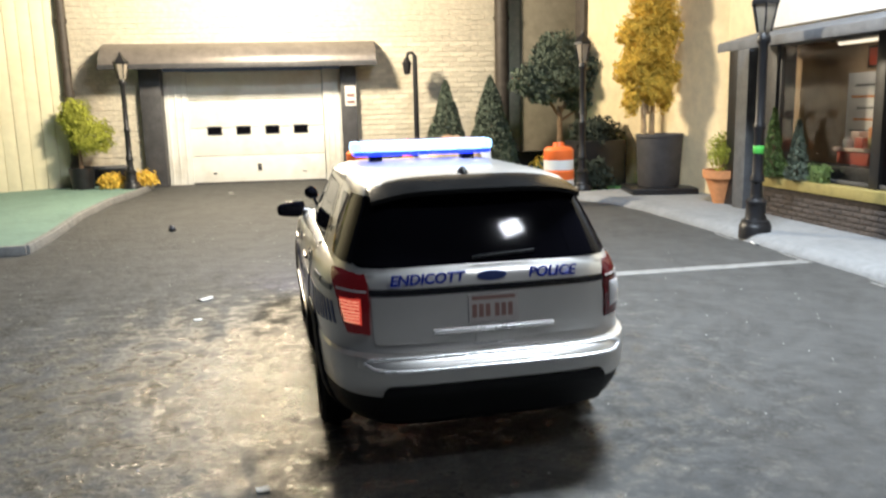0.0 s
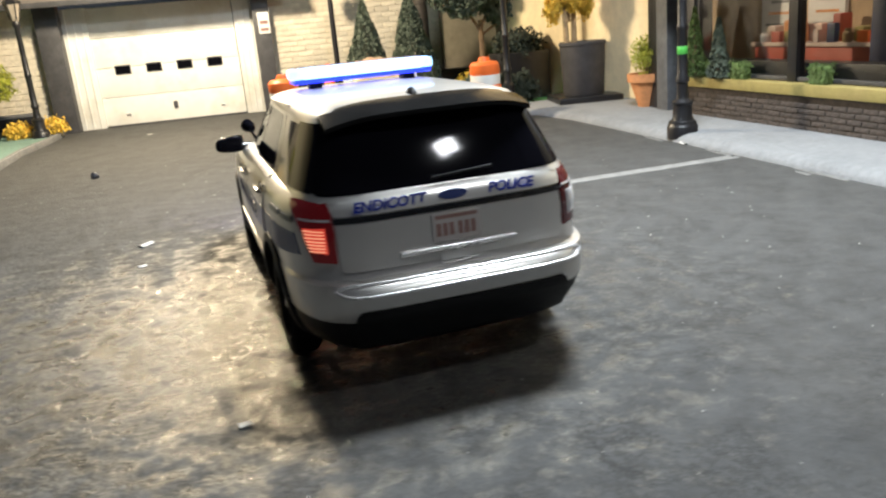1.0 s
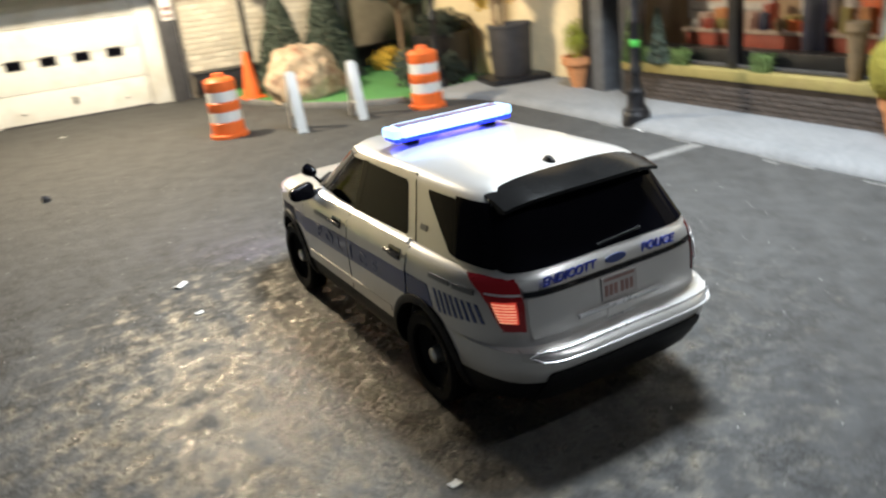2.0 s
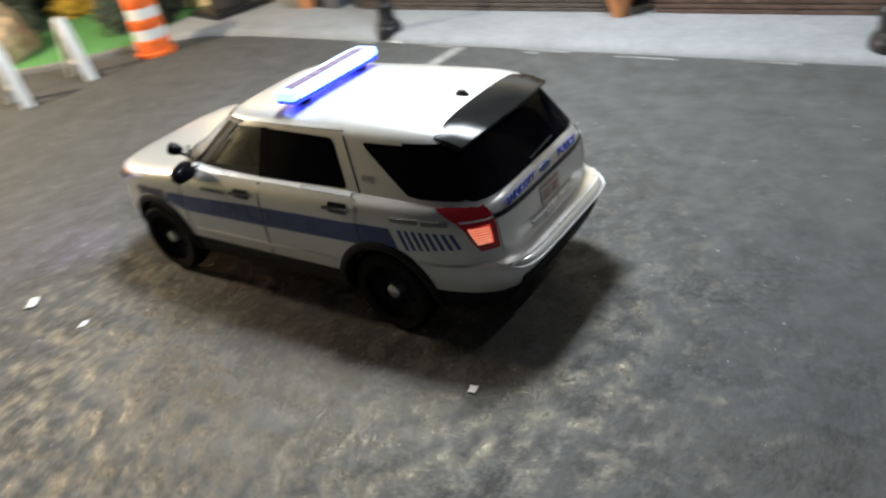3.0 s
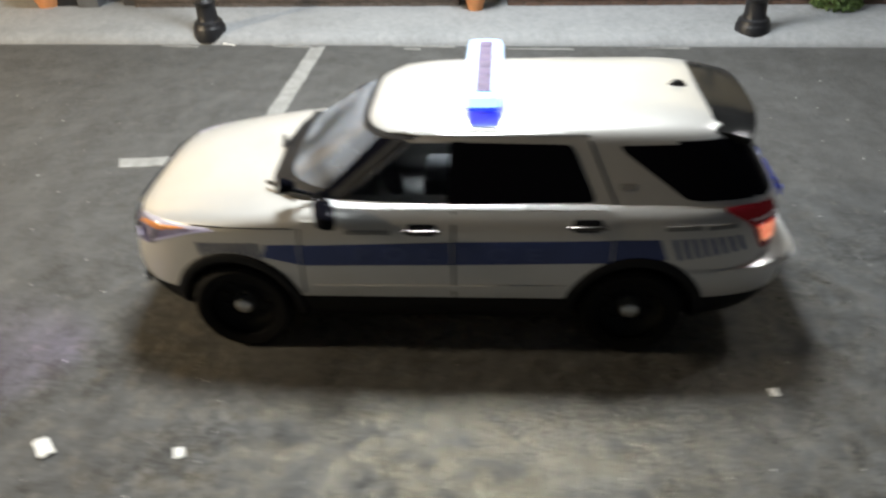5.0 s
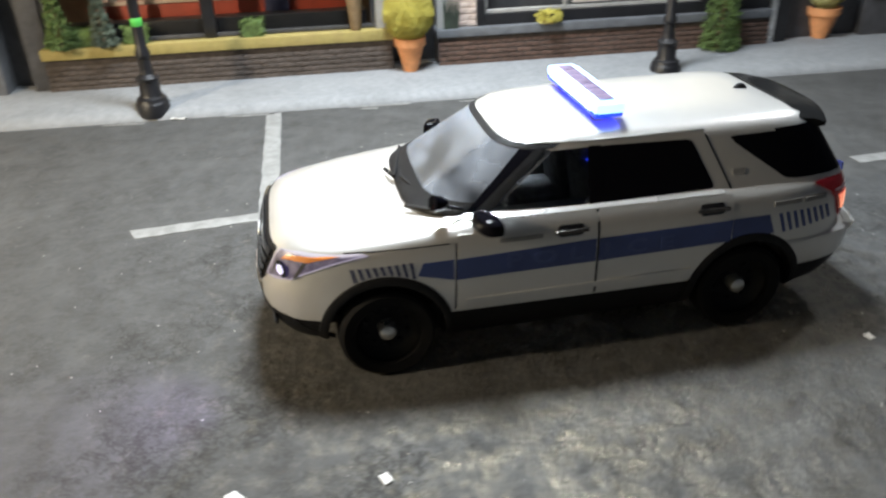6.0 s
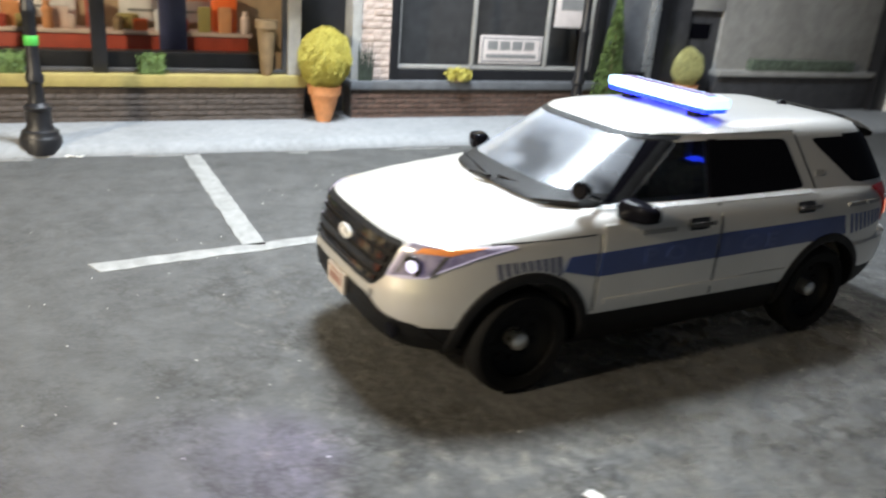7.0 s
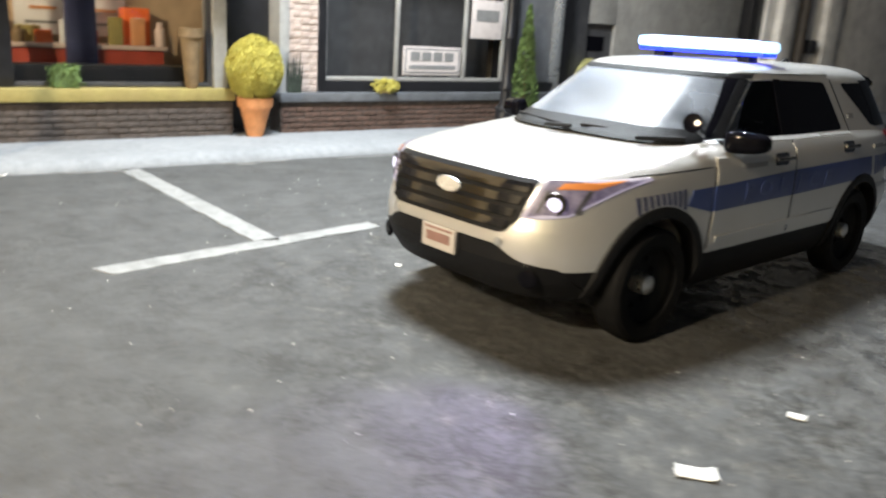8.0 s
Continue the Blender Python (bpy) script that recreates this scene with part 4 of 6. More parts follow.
tree("leafy_tree", 6.55, 13.6, 0.10, [((0, 0, 0), (0, 0, 2.0), 0.09, 0.06), ((0, 0, 1.7), (-0.6, 0, 2.6), 0.05, 0.02), ((0, 0, 1.8), (0.6, 0.1, 2.7), 0.05, 0.02), ((0, 0, 1.6), (1.3, 0.1, 2.3), 0.04, 0.02)],
     [((-0.1, 0, 3.35), 0.70, 0.58, 4600), ((-0.85, 0, 2.70), 0.52, 0.40, 3000), ((-0.55, -0.1, 2.35), 0.40, 0.30, 1700), ((0.68, 0, 2.95), 0.62, 0.55, 3800), ((0.0, -0.1, 2.7), 0.75, 0.45, 3400),
      ((1.15, 0.1, 2.45), 0.50, 0.60, 2800), ((1.55, 0.2, 2.05), 0.42, 0.55, 2000), ((0.5, 0, 2.15), 0.40, 0.30, 1500)],
     LEAFG, "dark green leafy tree in the garden bed", 51, 0.095)


def mound(name, x, y, z, r, h, leaf, label, seed, count=900, size=0.1):
    t = thing(name, label, "shrub", x, y, z)
    part("stems", lathe([(r * 0.25, 0), (r * 0.35, h * 0.4), (0, h * 0.5)], 10), BARK, t)
    leafy("foliage", crown(r, h, count, size, seed, at=(0, 0, h * 0.72), fill=0.5, rough=0.45), leaf, t)
    return t


t = tree("tall_shrub", -6.35, 17.0, 0.12, [((0, 0, 0), (0, 0, 1.6), 0.06, 0.04)], [((-0.05, 0, 2.0), 0.42, 0.5, 4200), ((0.35, 0, 1.45), 0.60, 0.52, 5600)], LEAFL, "yellow-green lobed shrub by the siding wall", 62, 0.055)
alone("shrub_pot", lathe([(0.30, 0), (0.34, 0.6), (0.30, 0.6), (0.28, 0.5), (0, 0.5)], 20), BLACKP, "black pot under the tall shrub", "pot", -6.35, 17.0, 0.12)
mound("yellow_flowers", -5.55, 16.75, 0.12, 0.36, 0.26, LEAFO, "orange-yellow flower clump by the lamp", 63, 700, 0.08)
mound("yellow_flowers", -4.72, 16.95, 0.12, 0.38, 0.28, LEAFO, "orange-yellow flower clump by the garage", 64, 700, 0.08)
mound("yellow_shrub", 7.0, 15.4, 0.10, 0.6, 0.36, LEAFO, "low yellow shrub on the turf", 65, 900, 0.09)
mound("dark_shrub", 5.85, 11.6, 0.10, 0.55, 0.55, LEAFG, "low dark green shrub beside the black tub", 66, 1300, 0.1)
bt = thing("black_tub", "black square tub in the garden bed", "planter", 6.85, 11.9, 0.10, 8)
part("tub", cut(box(-0.6, 0.6, -0.5, 0.5, 0, 1.15, 0.03), [box(-0.52, 0.52, -0.42, 0.42, 1.0, 1.4)]), BLACKP, bt)
part("soil", box(-0.5, 0.5, -0.4, 0.4, 0.85, 1.02), BARK, bt)
leafy("foliage", crown(0.62, 0.45, 2200, 0.1, 67, at=(0, 0, 1.3), fill=0.4, rough=0.45), LEAFD, bt, "dense dark foliage")
mound("dark_shrub", 6.45, 11.0, 0.10, 0.42, 0.42, LEAFD, "low dark shrub in front of the black tub", 68, 1500, 0.09)
tr = thing("long_trough", "long black trough with a grey rim along the wall", "trough", GW[0], GW[1], 0.1, GW[2])
part("trough_body", box(-5.3, -3.7, -0.55, -0.05, 0, 0.5, 0.02), BLACKP, tr)
part("trough_rim", box(-5.33, -3.67, -0.58, -0.02, 0.5, 0.58, 0.015), GREYSILL, tr)
tr = thing("long_trough", "long black trough along the brick wall", "trough", GW[0], GW[1], 0.1, GW[2])
part("trough_body", box(3.2, 9.5, -0.5, -0.02, 0, 0.55, 0.02), BLACKP, tr)
part("trough_rim", box(3.17, 9.53, -0.53, 0.0, 0.55, 0.62, 0.015), BLACKP, tr)

# rock
b = bmesh.new()
bmesh.ops.create_icosphere(b, subdivisions=5, radius=1)
for v in b.verts:
    u = v.co.copy()
    k = 1 + 0.22 * noise.noise(u * 1.4 + Vector((3, 1, 7))) + 0.10 * noise.noise(u * 3.7) + 0.035 * noise.noise(u * 11) - 0.10 * abs(noise.noise(u * 2.2 + Vector((9, 2, 4))))
    v.co = Vector((u.x * 1.12 * k, u.y * 0.9 * k, max(-0.02, 0.40 + u.z * 0.92 * k)))
alone("boulder", b, ROCK, "large tan sandstone boulder in the garden bed", "rock", 3.62, 13.55, 0.08, 20, sharp=60)

# ---- road things ----


def mark(pts, label):
    """A hand-painted line with slightly ragged edges."""
    b = bmesh.new()
    (a0, a1), (b0, b1) = [Vector(p) for p in pts[:2]], [Vector(p) for p in pts[2:]]
    rows = []
    for k in range(41):
        t = k / 40
        p, q = a0.lerp(b0, t), a1.lerp(b1, t)
        w = (q - p).normalized() * 0.018
        p, q = p + w * noise.noise(Vector((p.x * 5, p.y * 5, 1))), q + w * noise.noise(Vector((q.x * 5, q.y * 5, 7)))
        rows.append([b.verts.new((c.x, c.y, z)) for c, z in ((p, -0.01), (p, 0.006), (q, 0.006), (q, -0.01))])
    for r0, r1 in zip(rows, rows[1:]):
        for k in range(4):
            b.faces.new((r0[k], r0[(k + 1) % 4], r1[(k + 1) % 4], r1[k]))
    b.faces.new(rows[0])
    b.faces.new(rows[-1][::-1])
    return alone("road_line", b, LINEP, label, "road marking", kind="structure")


mark([(2.20, 2.23), (2.25, 2.45), (5.72, 2.13), (5.72, 2.35)], "worn white parking line across to the kerb")
mark([(1.94, 3.72), (2.14, 3.80), (2.16, 1.2), (2.36, 1.2)], "worn white parking line along the street")
mark([(1.84, -4.70), (2.05, -4.70), (1.90, -6.5), (2.10, -6.5)], "worn white parking line along the street")

for y0, y1, dx, w in ((2.95, 2.25, -0.02, 0.07), (1.12, 0.20, 0.0, 0.06), (-0.55, -1.50, -0.08, 0.05), (0.95, 0.70, -0.10, 0.07), (-2.4, -3.1, -0.02, 0.05), (4.7, 4.1, -0.03, 0.06)):
    x0, x1 = KX + SLOPE * y0 + dx - 0.02, KX + SLOPE * y1 + dx - 0.02
    mark([(x0 - w * 0.4, y0), (x0, y0), (x1 - w, y1), (x1, y1)], "pale paint streak along the foot of the kerb")


def drum(x, y):
    d = thing("traffic_drum", "orange and white striped traffic drum with ribs", "traffic drum", x, y, 0, group="traffic drums")
    k = 1.1
    part("drum_body", lathe([(0.36 * k, 0), (0.36 * k, 0.07), (0.315 * k, 0.09), (0.315 * k, 0.32), (0.295 * k, 0.34), (0.295 * k, 0.56), (0.305 * k, 0.58), (0.305 * k, 0.74), (0.285 * k, 0.76), (0.285 * k, 0.98),
                             (0.295 * k, 1.0), (0.29 * k, 1.18), (0.24 * k, 1.24), (0.12 * k, 1.26), (0.10 * k, 1.34), (0, 1.35)], 30), ORANGE, d)
    for z, r in ((0.345, 0.297), (0.765, 0.287)):
        part("reflective_band", lathe([(r * k - 0.02, z), (r * k + 0.004, z), (r * k + 0.004, z + 0.21), (r * k - 0.02, z + 0.21)], 30), BANDW, d, "white reflective band")
    return d


drum(0.78, 10.75)
drum(4.88, 9.3)
cn = thing("traffic_cone", "orange traffic cone standing in the garden bed", "traffic cone", 2.55, 14.8, 0.10)
part("cone_foot", box(-0.3, 0.3, -0.3, 0.3, 0, 0.06, 0.02), ORANGE, cn)
part("cone_body", lathe([(0.24, 0.06), (0.07, 1.2), (0.05, 1.22), (0.0, 1.22)], 24), ORANGE, cn)


def trestle(x, y, rz):
    t = thing("barricade_trestle", "slim white folding barricade legs standing on the road", "barricade", x, y, 0, rz, group="barricade trestles")
    for sy in (-1, 1):
        part("leg", box(-0.10, 0.10, -0.035, 0.035, 0, 1.25, 0.01, m=pose(0, sy * 0.40, 0.0, sy * 17, 0, 0)), BANDW, t)
    part("brace", box(-0.035, 0.035, -0.32, 0.32, 0.30, 0.37, 0.008), BANDW, t)
    part("hinge", box(-0.07, 0.07, -0.06, 0.06, 1.15, 1.23, 0.015), BANDW, t)
    return t


trestle(2.0, 9.75, -8)
trestle(3.38, 9.75, -8)


def scrap(x, y, sx, sy, rz, seed):
    rnd = random.Random(seed)
    b = bmesh.new()
    grid = [[None] * 6 for _ in range(6)]
    for i in range(6):
        for j in range(6):
            u, v = i / 5 - 0.5, j / 5 - 0.5
            e = 1 + 0.18 * noise.noise(Vector((u * 3, v * 3, seed)))
            grid[i][j] = b.verts.new((u * sx * e, v * sy * e, 0.008 + 0.10 * sx * max(0, noise.noise(Vector((u * 2.5, v * 2.5, seed + 5)))) + 0.12 * sx * (abs(u) * 2) ** 3 * rnd.random()))
    for i in range(5):
        for j in range(5):
            b.faces.new((grid[i][j], grid[i + 1][j], grid[i + 1][j + 1], grid[i][j + 1]))
    r = bmesh.ops.extrude_face_region(b, geom=list(b.faces))
    for v in r["geom"]:
        if isinstance(v, bmesh.types.BMVert):
            v.co.z -= 0.006
    return alone("paper_scrap", b, PAPER, "small crumpled white paper scrap on the road", "paper scrap", x, y, 0.003, rz, group="paper scraps")


for k, (x, y, sx, sy, rz) in enumerate(((-2.04, 2.56, 0.17, 0.10, 40), (-2.05, 1.62, 0.085, 0.06, 20), (-1.37, -2.40, 0.075, 0.06, 10), (5.85, 3.62, 0.20, 0.10, 70),
                                        (1.09, 1.81, 0.05, 0.04, 30), (-2.24, 15.0, 0.12, 0.06, 0))):
    scrap(x, y, sx, sy, rz, k + 11)
for x, y, r in ((-3.04, 8.4, 0.07),):
    b = bmesh.new()
    bmesh.ops.create_icosphere(b, subdivisions=2, radius=r)
    for v in b.verts:
        v.co *= 1 + 0.3 * noise.noise(v.co * 40)
    alone("pebble", b, DARKM, "small dark pebble on the road", "pebble", x, y, r * 0.7, group="pebbles")

# loose grit: many tiny pale chips
rnd = random.Random(77)
vs, fs_ = [], []
for _ in range(420):
    x, y, r = rnd.uniform(-4.5, 4.5), rnd.uniform(-4.5, 9.0), rnd.uniform(0.005, 0.014)
    if abs(x) < 1.05 and abs(y) < 2.6:
        continue
    a = rnd.uniform(0, 6.28)
    k = len(vs)
    for i in range(4):
        vs.append((S * (x + r * math.cos(a + i * 1.57) * rnd.uniform(0.6, 1.3)), S * (y + r * math.sin(a + i * 1.57) * rnd.uniform(0.6, 1.3)), -S * 0.002))
    vs.append((S * x, S * y, S * r * 0.8))
    fs_ += [(k, k + 1, k + 4), (k + 1, k + 2, k + 4), (k + 2, k + 3, k + 4), (k + 3, k, k + 4)]
me = bpy.data.meshes.new("road_grit")
me.from_pydata(vs, [], fs_)
me.materials.append(GRITM)
tagged(new("road_grit", me), "tiny pale chips of grit scattered on the road", "grit", kind="stuff")

# ---- the police car ----
# Heights, half-widths, front and rear ends of the body in plan, with the roundness of its ends.
BODY = [(0.24, 0.86, 2.09, 2.26), (0.34, 0.95, 2.23, 2.42), (0.44, 0.985, 2.30, 2.49), (0.54, 0.995, 2.34, 2.545), (0.64, 1.0, 2.345, 2.56),
        (0.72, 1.0, 2.335, 2.558), (0.745, 1.0, 2.328, 2.55), (0.757, 1.0, 2.325, 2.458), (0.78, 1.0, 2.315, 2.445), (0.88, 1.0, 2.29, 2.44), (1.00, 0.995, 2.25, 2.44),
        (1.04, 0.99, 2.215, 2.435), (1.07, 0.985, 2.10, 2.435), (1.10, 0.98, 1.92, 2.43), (1.13, 0.972, 1.67, 2.42), (1.16, 0.96, 1.38, 2.41),
        (1.19, 0.94, 1.12, 2.40), (1.215, 0.905, 0.95, 2.38), (1.225, 0.88, 0.90, 2.36)]
NF, NR = 4.6, 6.0
CABIN = [(1.20, 0.885, 1.19, 2.385), (1.25, 0.866, 1.10, 2.355), (1.32, 0.838, 0.98, 2.313), (1.42, 0.798, 0.82, 2.252), (1.52, 0.757, 0.66, 2.19),
         (1.60, 0.725, 0.53, 2.135), (1.64, 0.708, 0.46, 2.08), (1.675, 0.675, 0.38, 2.02), (1.70, 0.61, 0.24, 1.93), (1.718, 0.49, -0.02, 1.75), (1.728, 0.26, -0.5, 1.4)]
CF, CR, CY = 4.6, 7.0, -0.7


def mix_row(table, z):
    if z <= table[0][0]:
        return table[0][1:]
    for a, c in zip(table, table[1:]):
        if z <= c[0]:
            k = (z - a[0]) / (c[0] - a[0])
            return [u + (v - u) * k for u, v in zip(a[1:], c[1:])]
    return table[-1][1:]


def plan(table, z, mid, nf, nr, count=120, grow=0.0):
    """The outline at height z, with points at even steps round it."""
    w, f, r = mix_row(table, z)
    pts = []
    for k in range(1440):
        a = 2 * math.pi * k / 1440
        c, s = math.cos(a), math.sin(a)
        n = nf if s >= 0 else nr
        x = (w + grow) * math.copysign(abs(c) ** (2 / n), c)
        y = mid + ((f - mid + grow) if s >= 0 else (r + mid + grow)) * math.copysign(abs(s) ** (2 / n), s)
        pts.append(Vector((x, y)))
    run = [0.0]
    for p, q in zip(pts, pts[1:] + pts[:1]):
        run.append(run[-1] + (q - p).length)
    even, j = [], 0
    for k in range(count):
        d = run[-1] * k / count
        while run[j + 1] < d:
            j += 1
        t = (d - run[j]) / max(1e-9, run[j + 1] - run[j])
        even.append(tuple(pts[j].lerp(pts[(j + 1) % 1440], t)))
    return even


def loft(table, mid, nf, nr, z0, z1, grow=0.0, count=120):
    b = bmesh.new()
    levels = [z0] + [row[0] for row in table if z0 + 0.003 < row[0] < z1 - 0.003] + [z1]
    rings = [[b.verts.new((x, y, z)) for x, y in plan(table, z, mid, nf, nr, count, grow)] for z in levels]
    for p, q in zip(rings, rings[1:]):
        for k in range(count):
            j = (k + 1) % count
            b.faces.new((p[k], p[j], q[j], q[k]))
    b.faces.new(rings[0][::-1])
    b.faces.new(rings[-1])
    return b


def body_side(y, z):
    w, f, r = mix_row(BODY, z)
    q, n = (y / f, NF) if y > 0 else (-y / r, NR)
    return w * max(0.0, 1 - min(1, q) ** n) ** (1 / n)


def cabin_side(y, z):
    w, f, r = mix_row(CABIN, z)
    q, n = ((y - CY) / (f - CY), CF) if y > CY else ((CY - y) / (r + CY), CR)
    return w * max(0.0, 1 - min(1, q) ** n) ** (1 / n)


def body_front(x, z):
    w, f, r = mix_row(BODY, z)
    return f * max(0.0, 1 - min(1, abs(x) / w) ** NF) ** (1 / NF)


def body_rear(x, z):
    w, f, r = mix_row(BODY, z)
    return -r * max(0.0, 1 - min(1, abs(x) / w) ** NR) ** (1 / NR)


def cabin_front(x, z):
    w, f, r = mix_row(CABIN, z)
    return CY + (f - CY) * max(0.0, 1 - min(1, abs(x) / w) ** CF) ** (1 / CF)


def cabin_rear(x, z):
    w, f, r = mix_row(CABIN, z)
    return CY - (r + CY) * max(0.0, 1 - min(1, abs(x) / w) ** CR) ** (1 / CR)


def on_side(side, fn):
    return lambda a, c: Vector((side * fn(a, c), a, c))


def on_end(fn):
    return lambda a, c: Vector((a, fn(a, c), c))


def skin(outline, place, out=0.006, depth=0.02, rows=10, cols=12, bm=None):
    """A thin panel with the outline given in two measures, bent over the surface that place() gives."""
    b = bmesh.new()
    lo, hi = min(p[1] for p in outline), max(p[1] for p in outline)
    grid = []
    levels = sorted({lo + (hi - lo) * k / rows for k in range(rows + 1)} | {p[1] for p in outline})
    levels = [v for k, v in enumerate(levels) if k == 0 or v - levels[k - 1] > 1e-4]
    for v in levels:
        w = min(max(v + 1.3e-6, lo + 1e-5), hi - 1e-5)
        hits = []
        for (a0, c0), (a1, c1) in zip(outline, outline[1:] + outline[:1]):
            if (c0 - w) * (c1 - w) < 0:
                hits.append(a0 + (a1 - a0) * (w - c0) / (c1 - c0))
        grid.append([(min(hits) + (max(hits) - min(hits)) * k / cols, w) for k in range(cols + 1)])
    mid = [sum(p[i] for p in outline) / len(outline) for i in (0, 1)]

    def normal(a, c):
        e = 0.01
        n = (place(a + e, c) - place(a - e, c)).cross(place(a, c + e) - place(a, c - e))
        n.normalize()
        q = place(a, c)
        return n if n.dot(Vector((q.x, q.y, 0.2))) > 0 else -n
    top = [[b.verts.new(place(a, c) + normal(a, c) * out) for a, c in row] for row in grid]
    low = [[b.verts.new(place(a, c) + normal(a, c) * (out - depth)) for a, c in row] for row in grid]
    for g in (top, low):
        for r0, r1 in zip(g, g[1:]):
            for k in range(cols):
                b.faces.new((r0[k], r0[k + 1], r1[k + 1], r1[k]))
    ring = lambda g: [*g[0], *[r[-1] for r in g[1:-1]], *g[-1][::-1], *[r[0] for r in g[-2:0:-1]]]
    t, l = ring(top), ring(low)
    for k in range(len(t)):
        b.faces.new((t[k], t[(k + 1) % len(t)], l[(k + 1) % len(t)], l[k]))
    return join(bm, b)


def tube(points, r, n=8):
    """A round bar bent along points."""
    b = None
    for p, q in zip(points, points[1:]):
        b = rod(p, q, r, n=n, bm=b)
    return b


def prism(outline, axis, lo, hi):
    """The outline, drawn along x or y, as a solid from lo to hi."""
    b = bmesh.new()
    ends = []
    for v in (lo, hi):
        ends.append([b.verts.new((v, a, c) if axis == "x" else (a, v, c)) for a, c in outline])
    b.faces.new(ends[0])
    b.faces.new(ends[1][::-1])
    n = len(outline)
    for k in range(n):
        b.faces.new((ends[0][k], ends[1][k], ends[1][(k + 1) % n], ends[0][(k + 1) % n]))
    return b


def rounded(outline, r=0.04, n=4):
    """The outline with its corners rounded."""
    pts = []
    for i, p in enumerate(outline):
        a, c = Vector(outline[i - 1]), Vector(outline[(i + 1) % len(outline)])
        p = Vector(p)
        u, v = (a - p), (c - p)
        k = min(r, u.length * 0.45, v.length * 0.45)
        s, e = p + u.normalized() * k, p + v.normalized() * k
        for j in range(n + 1):
            t = j / n
            pts.append(tuple((1 - t) ** 2 * s + 2 * t * (1 - t) * p + t * t * e))
    return pts


HUB_Y, HUB_Z, TYRE_R = 1.43, 0.37, 0.37
FRONT_WIN = rounded([(0.62, 1.235), (-0.145, 1.225), (-0.175, 1.615), (0.25, 1.60)], 0.05)
REAR_WIN = rounded([(-0.215, 1.225), (-1.14, 1.24), (-0.97, 1.60), (-0.235, 1.615)], 0.05)
QUARTER_WIN = rounded([(-1.74, 1.25), (-2.25, 1.255), (-2.08, 1.60), (-1.28, 1.592), (-1.32, 1.545)], 0.04)
WINDSHIELD = rounded([(-0.835, 1.215), (0.835, 1.215), (0.69, 1.63), (-0.69, 1.63)], 0.05)
REAR_GLASS = rounded([(-0.80, 1.235), (0.80, 1.235), (0.66, 1.62), (-0.66, 1.62)], 0.06)


